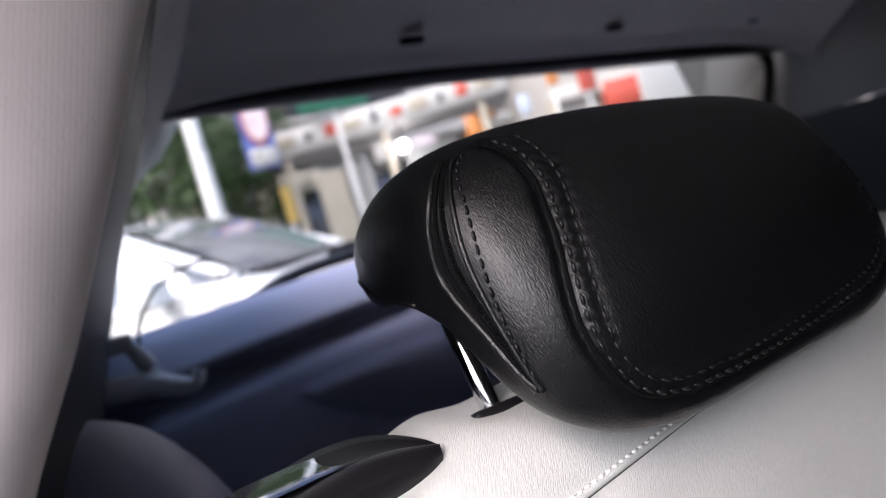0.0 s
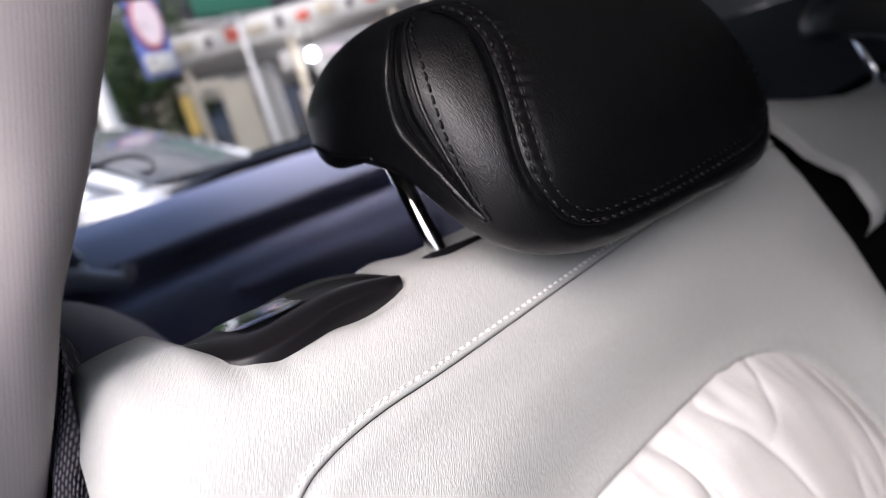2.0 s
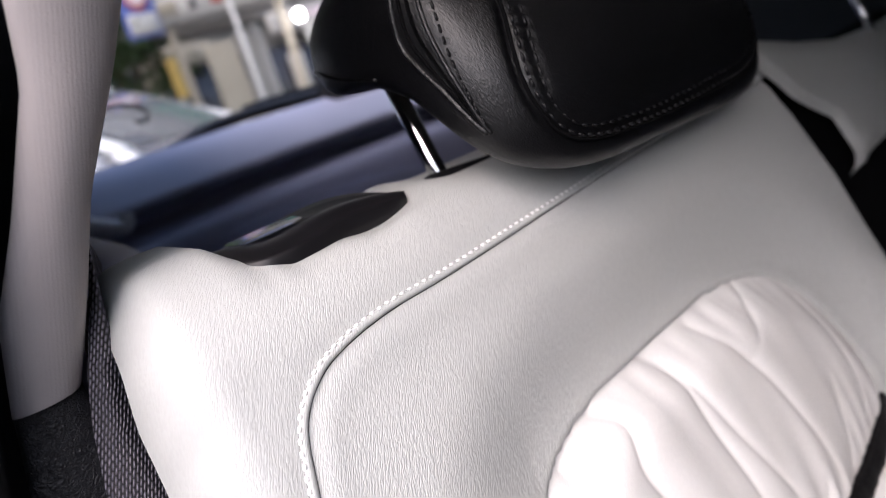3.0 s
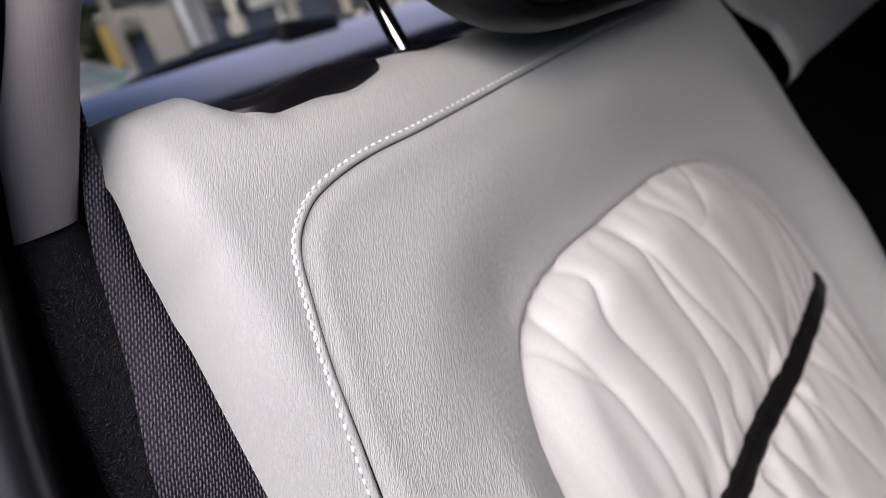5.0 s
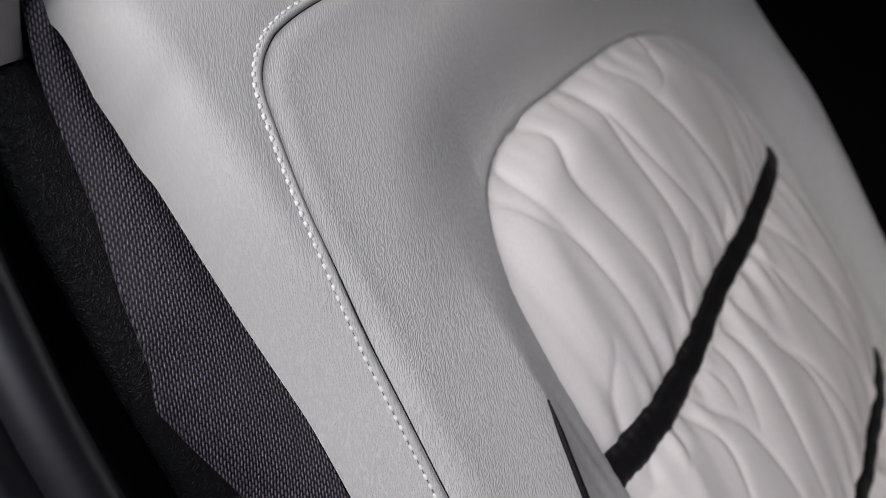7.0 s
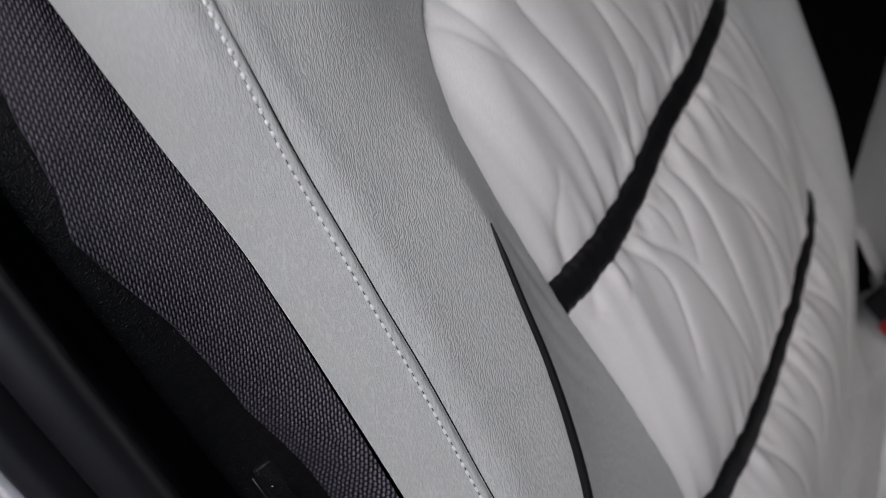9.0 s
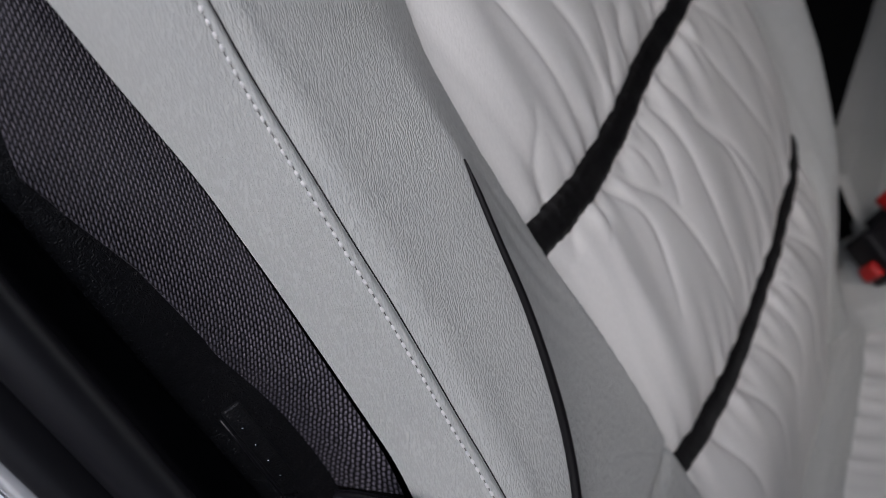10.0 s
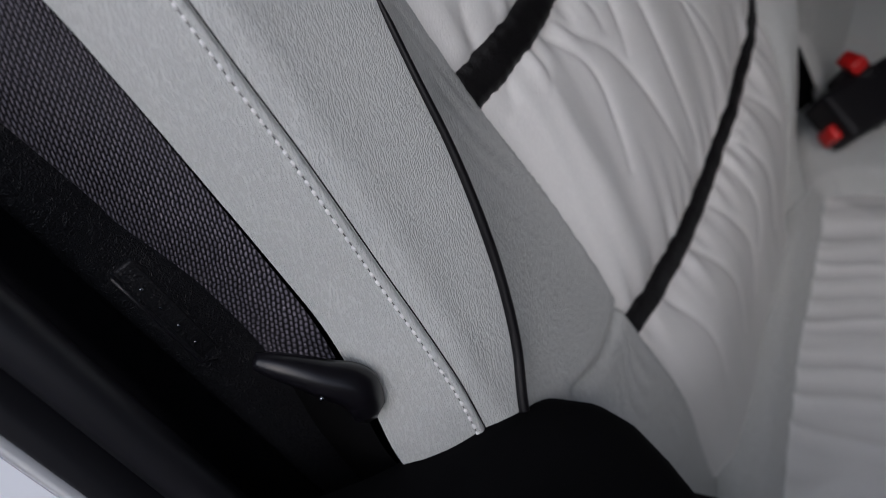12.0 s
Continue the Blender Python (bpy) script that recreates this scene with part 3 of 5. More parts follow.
# the main seam: a dark joint, a leather welt beside it and white stitches on its outer side
part("piping", tube("piping", on_seat(PIPE + 0.0017 * pipe_out, leather_h, 0.0003), 0.0018, 12, 0.8), LEATHER, backrest, "leather welt along the seam")
part("seam_joint", tube("seam_joint", on_seat(PIPE - 0.0002 * pipe_out, leather_h, 0.0), 0.00034, 6), PIPING_BLACK, backrest, "dark joint beside the welt")
stitch_line = PIPE + 0.0033 * pipe_out
# thin dark cord that stands for the shadow in the needle holes
part("stitch_shadow", tube("stitch_shadow", on_seat(stitch_line, leather_h, 0.0001), 0.0003, 6), GREY_TRIM, backrest, "thin dark cord for the shadow under the stitches")
part("stitching", dashes("stitching", on_seat(stitch_line, leather_h, 0.0009), seat_normal(leather_h, stitch_line[:, 0], stitch_line[:, 1]), 0.0026, 0.0015, 1.6), THREAD_WHITE, backrest, "row of white stitches")
part("black_piping", tube("black_piping", on_seat(BLACK_LINE - np.array([0.0007, 0]), leather_h, 0.0006), np.interp(np.arange(90), [0, 6, 40, 89], [0.0004, 0.0014, 0.0023, 0.0028]), 10), PIPING_BLACK, backrest, "black piping down the bolster")


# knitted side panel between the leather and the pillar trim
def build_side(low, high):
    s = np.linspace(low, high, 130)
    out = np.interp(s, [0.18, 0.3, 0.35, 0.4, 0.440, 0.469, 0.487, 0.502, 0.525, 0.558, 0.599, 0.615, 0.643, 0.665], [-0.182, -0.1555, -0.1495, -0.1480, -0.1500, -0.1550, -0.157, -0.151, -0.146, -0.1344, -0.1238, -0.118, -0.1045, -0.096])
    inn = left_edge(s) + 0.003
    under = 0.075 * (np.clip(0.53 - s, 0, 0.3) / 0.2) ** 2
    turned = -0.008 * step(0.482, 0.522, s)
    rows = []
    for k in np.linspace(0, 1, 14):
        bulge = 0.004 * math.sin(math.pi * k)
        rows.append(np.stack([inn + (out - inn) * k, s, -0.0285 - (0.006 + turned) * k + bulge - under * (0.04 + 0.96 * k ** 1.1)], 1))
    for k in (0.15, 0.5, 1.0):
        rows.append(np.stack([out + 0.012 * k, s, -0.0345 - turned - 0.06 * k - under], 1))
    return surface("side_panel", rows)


part("side_panel", build_side(0.30, 0.665), KNIT, backrest, "dark grey knitted mesh side panel")
# shaded foot of the knit, its darkness put in as a black part
part("side_shade", build_side(0.18, 0.30), BLACK_FELT, backrest, "black foot of the knitted panel, put in for the shade there")
part("back_shell", box((0.5, 0.70, 0.03), 0.012, at=(0.135, 0.25, -0.13)), BLACK_FELT, backrest, "black felt back of the seat")


# release handle let into the shoulder
def build_bezel():
    front = spline([(-0.076, 0.642, -0.072), (-0.070, 0.638, -0.047), (-0.0625, 0.631, -0.024), (-0.052, 0.6225, -0.009), (-0.040, 0.6205, -0.0055), (-0.024, 0.6215, -0.006), (-0.008, 0.6240, -0.008), (0.010, 0.6232, -0.009), (0.022, 0.6222, -0.0100), (0.0295, 0.6218, -0.0128)], 70)
    inner = spline([(-0.067, 0.647, -0.082), (-0.058, 0.644, -0.060), (-0.047, 0.638, -0.040), (-0.034, 0.6325, -0.028), (-0.014, 0.6338, -0.0255), (0.002, 0.6342, -0.025), (0.016, 0.6322, -0.0235), (0.027, 0.6285, -0.0205), (0.0325, 0.6255, -0.0175)], 70)
    back = spline([(-0.060, 0.646, -0.092), (-0.047, 0.648, -0.088), (-0.032, 0.648, -0.083), (-0.016, 0.6475, -0.076), (0.002, 0.648, -0.066), (0.015, 0.645, -0.052), (0.0255, 0.639, -0.040), (0.0325, 0.6315, -0.029), (0.0340, 0.6265, -0.0210)], 70)
    rows = [front + np.array([0, -0.012, -0.012])]
    for k in np.linspace(0, 1, 9):
        rows.append(front + (inner - front) * k + np.array([0, 1, 0.4]) * (0.0022 * math.sin(math.pi * k) + 0.0006))
    for k in np.linspace(0.12, 1, 7):
        rows.append(inner + (back - inner) * k + np.array([0, -0.0022 * math.sin(math.pi * k), 0]))
    rows.append(back + np.array([0, -0.016, -0.004]))
    return surface("bezel", [np.asarray(r) + np.array([0, 0.0015, 0.0005]) for r in rows])


release = part("release_handle", build_bezel(), BEZEL_BLACK, backrest, "black plastic seat release surround with a mirror inlay")


def build_inlay():
    a = spline([(-0.033, 0.6350, -0.040), (-0.026, 0.6340, -0.034), (-0.012, 0.6335, -0.0305), (0.006, 0.6325, -0.029)], 24)
    b = spline([(-0.034, 0.6470, -0.078), (-0.024, 0.6465, -0.073), (-0.006, 0.6450, -0.064), (0.010, 0.6420, -0.054)], 24)
    return surface("inlay", [a + (b - a) * k + np.array([0, 0.0028 + 0.0012 * (1 - k) - 0.0012 * math.sin(math.pi * k), 0]) for k in np.linspace(0, 1, 8)])


part("inlay", build_inlay(), STEEL_INLAY, release, "mirror-bright metal inlay")
lever_line = spline([(-0.1685, 0.332, -0.028), (-0.165, 0.322, -0.021), (-0.161, 0.309, -0.016), (-0.157, 0.296, -0.013), (-0.161, 0.282, -0.017)], 30)
lever = part("seat_lever", tube("seat_lever", lever_line, np.interp(np.arange(30), [0, 3, 12, 22, 27, 29], [0.0030, 0.0046, 0.0070, 0.0092, 0.0078, 0.0045]), 8, 0.72, (0, 0, 1)), LEVER_BLACK, backrest, "black plastic lever at the side")
rivet = bmesh.new()
bmesh.ops.create_uvsphere(rivet, u_segments=12, v_segments=8, radius=0.0009, matrix=Matrix.Translation((-0.1685, 0.3085, -0.0125)))
part("rivet", rivet, STEEL_INLAY, lever, "small bright rivet")

# ---- headrest ----
headrest = thing("headrest", SEAT, "black leather headrest with zipped cover on chrome posts", "headrest")
HR_U, HR_W, HR_P = 0.178, 0.132, 4.2
HR_RING = spline([(0.598, 0.046), (0.635, 0.0585), (0.685, 0.057), (0.720, 0.044), (0.744, 0.012), (0.755, -0.035), (0.748, -0.076), (0.724, -0.090), (0.703, -0.078), (0.688, -0.042), (0.656, -0.006), (0.618, 0.016), (0.597, 0.030)], 96, closed=True)
HR_C = np.array([0.683, 0.008])


def hr_radius(angle):
    rel = HR_RING - HR_C
    ang = np.arctan2(rel[:, 1], rel[:, 0])
    order = np.argsort(ang)
    return np.interp(angle, np.r_[ang[order] - 2 * math.pi, ang[order], ang[order] + 2 * math.pi], np.tile(np.hypot(*rel[order].T), 3))


def hr_point(w, angle, lift=0.0):
    """A place on the headrest: w from -1 to 1 across, angle round its side view."""
    w, angle = np.broadcast_arrays(np.asarray(w, float), np.asarray(angle, float))
    f = np.clip(1 - np.abs(w) ** HR_P, 0, 1) ** (1 / HR_P)
    swell = 1 + 0.02 * np.cos(w * math.pi / 2)
    r = hr_radius(angle) * f * swell + lift
    tilt = 0.0065 * step(-0.3, 0.9, w)
    return np.stack([HR_U + (HR_W + lift) * w, HR_C[0] + r * np.cos(angle) - tilt, HR_C[1] + r * np.sin(angle)], -1)


def hr_side(s, h, lift=0.0, sign=-1):
    """The place on the headrest's end that has this s and h."""
    rel = np.stack([np.asarray(s) - HR_C[0], np.asarray(h) - HR_C[1]], -1)
    ang = np.arctan2(rel[..., 1], rel[..., 0])
    f = np.clip(np.hypot(rel[..., 0], rel[..., 1]) / hr_radius(ang), 0, 0.999)
    w = sign * (1 - f**HR_P) ** (1 / HR_P)
    return hr_point(w, ang, lift)


def build_headrest():
    e = np.linspace(-math.pi / 2, math.pi / 2, 201)
    w = np.sign(e) * (1 - (1 - np.abs(np.sin(e))) ** 1.6)
    A, W = np.meshgrid(np.linspace(-math.pi, math.pi, 240, endpoint=False), w)
    pts = hr_point(W, A)
    d1 = to_line(pts[..., 0], pts[..., 1], FRONT_SEAM[::4, :2])
    front = pts[..., 2] > 0.03
    pts[..., 2] -= np.where(front, 0.0024 * np.exp(-((d1 / 0.003) ** 2)), 0)
    d2 = to_line(pts[..., 0], pts[..., 1], INNER_SEAM[::4, :2])
    pucker = np.exp(-(((d1 - 0.005) / 0.0035) ** 2)) * step(0.015, 0.011, d2) * np.sin(pts[..., 1] * 1000 + pts[..., 0] * 500) + np.exp(-((d2 / 0.004) ** 2)) * np.sin(pts[..., 1] * 930 + pts[..., 0] * 420 + 2)
    pts[..., 2] += np.where(front, 0.0004 * pucker - 0.0009 * np.exp(-((d2 / 0.002) ** 2)), 0)
    return surface("cover", pts, closed_u=True)


def hr_front(u, s):
    """The place on the headrest's front that has this u and s."""
    out = []
    for a, b in zip(np.atleast_1d(u), np.atleast_1d(s)):
        w = (a - HR_U) / HR_W
        ang = np.linspace(0.15, 2.75, 400)
        p = hr_point(w, ang)
        out.append(p[np.argmin(np.abs(p[:, 1] - b))])
    return np.array(out)


front_uv = spline([(0.083, 0.727), (0.084, 0.7125), (0.083, 0.700), (0.079, 0.6865), (0.0745, 0.671), (0.070, 0.657), (0.067, 0.643), (0.0685, 0.629), (0.0755, 0.6145), (0.087, 0.607), (0.11, 0.602), (0.15, 0.600), (0.20, 0.599), (0.25, 0.601), (0.279, 0.612), (0.287, 0.636), (0.283, 0.67)], 240)
inner_uv = spline([(0.097, 0.724), (0.095, 0.706), (0.092, 0.693), (0.0855, 0.677), (0.080, 0.660), (0.0757, 0.642), (0.0757, 0.628), (0.083, 0.616), (0.097, 0.6096), (0.138, 0.606), (0.19, 0.606), (0.24, 0.608), (0.268, 0.618), (0.276, 0.640), (0.272, 0.67)], 240)
FRONT_SEAM = spline(hr_front(front_uv[:, 0], front_uv[:, 1])[::6], 240)
INNER_SEAM = spline(hr_front(inner_uv[:, 0], inner_uv[:, 1])[::6], 240)
part("cover", build_headrest(), BLACK_LEATHER, headrest)


def hr_up(line):
    c = np.stack([np.clip(line[:, 0], HR_U - HR_W * 0.6, HR_U + HR_W * 0.6), np.full(len(line), HR_C[0]), np.full(len(line), HR_C[1])], 1)
    d = line - c
    return d / np.linalg.norm(d, axis=1)[:, None]


ROW_SEAM = FRONT_SEAM + 0.34 * (INNER_SEAM - FRONT_SEAM)
for seam, wide in ((ROW_SEAM, 0.0017), (INNER_SEAM, 0.0013)):
    up = hr_up(seam)
    part("stitching", dashes("stitching", seam + up * 0.0006, up, 0.0044, wide, 1.35), THREAD_BLACK, headrest, "row of black stitches")
part("seam_joint", tube("seam_joint", FRONT_SEAM + hr_up(FRONT_SEAM) * -0.0004, 0.0009, 6), BLACK_FELT, headrest, "dark seam joint")
zip_right = spline([(0.7235, 0.0335), (0.703, 0.040), (0.685, 0.0403), (0.667, 0.038), (0.648, 0.036), (0.6275, 0.0342)], 90)
zip_left = spline([(0.7230, 0.0285), (0.7094, 0.0285), (0.696, 0.0228), (0.682, 0.0180), (0.6695, 0.0212), (0.6526, 0.0272), (0.629, 0.0325)], 90)
for k, thick, mat in ((0.0, 0.0015, BLACK_LEATHER), (0.28, 0.0009, BLACK_FELT), (0.78, 0.0011, BLACK_LEATHER)):
    lane = zip_left + k * (zip_right - zip_left)
    part("piping", tube("piping", hr_side(lane[:, 0], lane[:, 1], 0.0003), thick, 8), mat, headrest, "black piping beside the zipper")
lane = zip_left + 0.52 * (zip_right - zip_left)
zip_mid = hr_side(lane[:, 0], lane[:, 1], 0.0004)
part("zipper", dashes("zipper", zip_mid, hr_up(zip_mid), 0.0008, 0.0020, 1.3), BLACK_FELT, headrest, "black coil zipper")
edge_line = hr_side(zip_right[:, 0], zip_right[:, 1], 0.0005)
part("stitching", dashes("stitching", edge_line, hr_up(edge_line), 0.0040, 0.0014, 1.35), THREAD_BLACK, headrest, "row of black stitches")
lip_s = np.array([0.742, 0.722, 0.712, 0.700, 0.690, 0.682])
lip_h = np.array([-0.075, -0.071, -0.055, -0.040, -0.024, -0.010])
lip = spline(hr_side(lip_s, lip_h, 0.0002), 40)
part("seam_joint", tube("seam_joint", lip, 0.0009, 6), BLACK_LEATHER, headrest, "seam under the headrest")
for u in (0.073, 0.262):
    post = part("post", tube("post", np.array([(u, 0.585, -0.037), (u + 0.001, 0.64, -0.036), (u + 0.002, 0.72, -0.033)]), 0.0052, 20, up=(1, 0, 0)), CHROME, headrest, "chrome headrest post")
    collar = box((0.054, 0.007, 0.038), 0.0033, 3, at=(u + 0.012, 0.6275, -0.044), turn=Matrix.Rotation(radians(-4), 4, "Z"))
    part("collar", collar, BLACK_PLASTIC, headrest, "black plastic guide collar")

# ---- seat cushion ----
cushion = thing("car_seat_cushion", pose(0, 0, 0), "rear seat cushion in pale grey leather with a pleated centre", "car seat")
CUSH_RING = spline([(-0.022, 0.078), (0.10, 0.088), (0.24, 0.091), (0.290, 0.094), (0.303, 0.085), (0.308, 0.04), (0.306, -0.3), (0.29, -0.36), (0.02, -0.36), (-0.03, -0.34), (-0.035, -0.1), (-0.034, 0.06)], 90, closed=True)


def cushion_z(x, y):
    z = 0.425 + 0.03 * step(0.0, -0.3, y) + 0.012 * step(0.30, 0.36, x) - 0.10 * np.clip((y - 0.105) / 0.07, 0, 1) ** 2 + 0.01 * step(-0.05, -0.10, x)
    return z - 0.012 * step(-0.012, 0.003, inside(x, y, CUSH_RING)) - 0.04 * step(0.0, 0.016, inside(x, y, CUSH_RING)) - 0.03 * np.exp(-(((x - 0.415) / 0.006) ** 2))


def build_cushion():
    x, y = np.meshgrid(np.linspace(-0.16, 1.15, 330), np.linspace(-0.42, 0.18, 150))
    top = np.stack([x, y, cushion_z(x, y)], -1)
    front = top[:1] + np.array([0, -0.02, -0.03]), top[:1] + np.array([0, 0.0, -0.2])
    return surface("leather_cover", np.concatenate([front[1], front[0], top]))


def cushion_pleats(x, y):
    deep = inside(x, y, CUSH_RING)
    a = np.vectorize(lambda p, q: noise.noise(Vector((p / 0.02 + 4, q * 7.0, 2.2))))(x + 0.01 * np.sin(y * 25), y)
    return 0.404 + 0.03 * step(0.0, -0.3, y) + 0.016 * step(0, 0.05, deep) + 0.0035 * (1 - 2.4 * np.abs(a)) * (0.6 + 0.7 * np.exp(-np.clip(deep, 0, 1) / 0.03))


def build_cushion_insert():
    x, y = np.meshgrid(np.linspace(-0.04, 0.315, 200), np.linspace(-0.37, 0.1, 150))
    return surface("pleated_panel", np.stack([x, y, cushion_pleats(x, y)], -1))


part("leather_cover", build_cushion(), LEATHER, cushion)
part("pleated_panel", build_cushion_insert(), INSERT, cushion, "gathered off-white leatherette centre panel")

# ---- centre section of the backrest, past the split ----
centre = thing("rear_bench", SEAT, "centre section of the rear backrest in pale grey leather", "car seat")


RECESS = np.array([(0.38, 0.455), (0.50, 0.465), (0.545, 0.474), (0.60, 0.478), (1.25, 0.476), (1.25, 0.010), (0.75, 0.020), (0.64, 0.024), (0.50, 0.028), (0.44, 0.033), (0.38, 0.040)])


def build_centre():
    V, A = np.meshgrid(np.arange(-0.14, 0.74, 0.005), np.linspace(0, 1, 110) ** 1.4, indexing="ij")
    theta = np.clip((V - 0.60) / 0.04, 0, 1.57)
    flat = np.maximum(V - 0.60 - 0.04 * 1.57, 0)
    S = np.minimum(V, 0.60) + 0.04 * np.sin(theta)
    edge = np.interp(S, [0.03, 0.08, 0.44, 0.462, 0.477, 0.532, 0.567, 0.583, 0.6, 0.64], [0.40, 0.515, 0.515, 0.519, 0.53, 0.522, 0.469, 0.457, 0.44, 0.425])
    U = edge + A * (1.185 - edge)
    H = -0.02 - 0.008 * np.clip(1 - (U - edge) / 0.012, 0, 1) ** 2 - 0.04 * (1 - np.cos(theta)) - flat - 0.008 * step(-0.02, 0.0, inside(U, S, RECESS)) - 0.08 * step(-0.002, 0.010, inside(U, S, RECESS))
    S = S - np.interp(U, [0.46, 0.56, 0.68, 0.85], [0.0, 0.024, 0.046, 0.056]) * step(0.50, 0.61, S)
    return surface("leather_cover", np.stack([U, S, H], -1))


part("leather_cover", build_centre(), LEATHER, centre)
part("back_shell", box((0.72, 0.70, 0.03), 0.012, at=(0.83, 0.25, -0.14)), BLACK_FELT, centre, "black felt back of the seat")
part("split_liner", box((0.16, 0.54, 0.02), 0.005, at=(0.475, 0.30, -0.062)), BLACK_FELT, centre, "black felt lining of the seat split")
part("armrest_recess", box((1.00, 0.70, 0.03), 0.010, at=(0.90, 0.21, -0.057)), BLACK_FELT, centre, "black cloth lining of the armrest recess")

far_headrest = thing("headrest", SEAT @ Matrix.Translation((0.69, -0.040, 0)), "black leather headrest on the far side of the seat", "headrest")
for ob in [o for o in headrest.children if o.name.split(".")[0] in ("cover", "post")]:
    twin = new(ob.name.split(".")[0], ob.data)
    twin.parent = far_headrest


# ---- buckles ----
def buckle(m, label, size, at):
    b = thing("seat_belt_buckle", m, label, "seat belt buckle", "rear seat buckles")
    part("body", box(size, 0.007, 3, at=at), BLACK_PLASTIC, b)
    part("button", box((0.026, 0.016, 0.014), 0.004, 3, at=(0, 0, -0.004)), RED, b, "red release button")
    part("strap", box((0.026, 0.006, 0.06), 0.0015, 2, at=(0, 0.002, -0.085)), BLACK_FELT, b, "black webbing strap")
    return b


def toward(tip, foot, turn):
    """A frame whose z runs from foot to tip."""
    z = (Vector(tip) - Vector(foot)).normalized()
    return Matrix.Translation(tip) @ z.to_track_quat("Z", "Y").to_matrix().to_4x4() @ Matrix.Rotation(radians(turn), 4, "Z")


buckle(toward((0.380, 0.090, 0.508), (0.392, 0.040, 0.43), 30), "standing black seat belt buckle with a red button", (0.034, 0.038, 0.064), (0, -0.010, -0.043))
buckle(toward((0.322, 0.096, 0.462), (0.400, 0.035, 0.462), 60), "black seat belt buckle lying on the cushion, red button", (0.044, 0.052, 0.084), (0.004, 0.010, -0.046))
strap = thing("seat_belt_strap", SEAT, "black webbing strap beside the seat split", "seat belt")
part("webbing", surface("webbing", [[(0.425 + 0.010 * k + du, sv, -0.035 - 0.03 * k) for sv in np.linspace(-0.06, 0.09, 12)] for k, du in ((0, 0), (1, 0.012), (1.2, 0.03))]), BLACK_FELT, strap)

# ---- pillar, black trim, door seal ----
PZ = [0.98, 1.067, 1.0992, 1.1288, 1.165, 1.20, 1.25, 1.30, 1.42]
PR = [-0.13, -0.1208, -0.1074, -0.0962, -0.076, -0.0595, -0.036, -0.012, 0.045]
PL = [-0.15, -0.1421, -0.1341, -0.1191, -0.103, -0.097, -0.102, -0.11, -0.12]
PY = [0.34, 0.337, 0.3275, 0.3185, 0.31, 0.30, 0.29, 0.28, 0.26]


def strip(name, z, left, right, y, bow=0.006, wrap=0.05, n=12):
    """An upright trim with a bowed face and edges turned back."""
    rows = []
    for a, l, r, yy in zip(z, left, right, y):
        row = [(l + 0.004, yy + wrap, a), (l, yy + 0.006, a)]
        for k in np.linspace(0, 1, n):
            row.append((l + (r - l) * k, yy + 0.004 - bow * math.sin(math.pi * k) ** 0.6, a))
        row += [(r + 0.0015, yy + 0.008, a), (r + 0.002, yy + wrap, a)]
        rows.append(row)
    return surface(name, rows)


pz = np.linspace(1.0672, 1.42, 60)
part("pillar_trim", strip("pillar_trim", pz, np.interp(pz, PZ, PL), np.interp(pz, PZ, PR), np.interp(pz, PZ, PY), wrap=0.012), PILLAR)
tagged(bpy.data.objects["pillar_trim"], "pale grey ribbed fabric trim on the rear pillar", "pillar trim", kind="structure")
tz = np.linspace(0.45, 1.0665, 60)
ty = np.interp(tz, [0.45, 0.84, 0.954, 1.067], [0.203, 0.3005, 0.3104, 0.337])
black_trim = part("lower_trim", strip("lower_trim", tz, np.interp(tz, [0.45, 0.6, 0.84, 0.954, 1.029, 1.067], [-0.21, -0.195, -0.171, -0.1623, -0.1504, -0.1417]), np.interp(tz, [0.45, 0.6, 0.84, 0.954, 1.029, 1.067], [-0.10, -0.10, -0.10, -0.111, -0.116, -0.1208]), ty, 0.003), BLACK_TRIM)
tagged(black_trim, "black grained plastic trim below the pale pillar", "pillar trim", kind="structure")


def aperture(z):
    return np.interp(z, [0.3, 0.6, 0.75, 0.85, 0.92, 0.97, 1.02, 1.07, 1.13, 1.19, 1.42], [-0.25, -0.235, -0.217, -0.203, -0.194, -0.187, -0.177, -0.163, -0.142, -0.118, -0.11])


sz = np.linspace(0.3, 1.42, 90)
sy = 0.30 + 0.20 * (np.minimum(sz, 1.07) - 1.0)
seal_path = np.stack([aperture(sz), sy, sz], 1)
seal = part("door_seal", tube("door_seal", seal_path, 0.009, 14, up=(0, 1, 0)), RUBBER)
tagged(seal, "black rubber weather seal round the door opening", "door seal", kind="structure")
flange_rows = [seal_path + np.array(d) for d in ((0.05, 0.06, 0), (0.02, 0.035, 0), (0.008, 0.012, 0), (-0.006, 0.008, 0), (-0.014, 0.0, 0), (-0.022, 0.0, 0), (-0.025, 0.012, 0), (-0.027, 0.06, 0))]
sill_rows = [seal_path + np.array(d) for d in ((-0.022, 0.004, 0), (-0.025, 0.001, 0), (-0.0265, 0.004, 0), (-0.027, 0.03, 0))]
body_edge = part("body_edge", surface("body_edge", sill_rows), CAR_WHITE)
tagged(body_edge, "white painted outer edge of the car body", "car body", kind="structure")
fender_rows = [[(-0.228 - 0.20 * k, y, 0.74 - 0.07 * k - 0.14 * k * k + 0.02 * math.sin((y - 0.2) * 2.2)) for y in np.linspace(0.26, 1.2, 24)] for k in np.linspace(0, 1, 10)]
fender = part("rear_fender", surface("rear_fender", fender_rows), DAYLIT_WHITE)
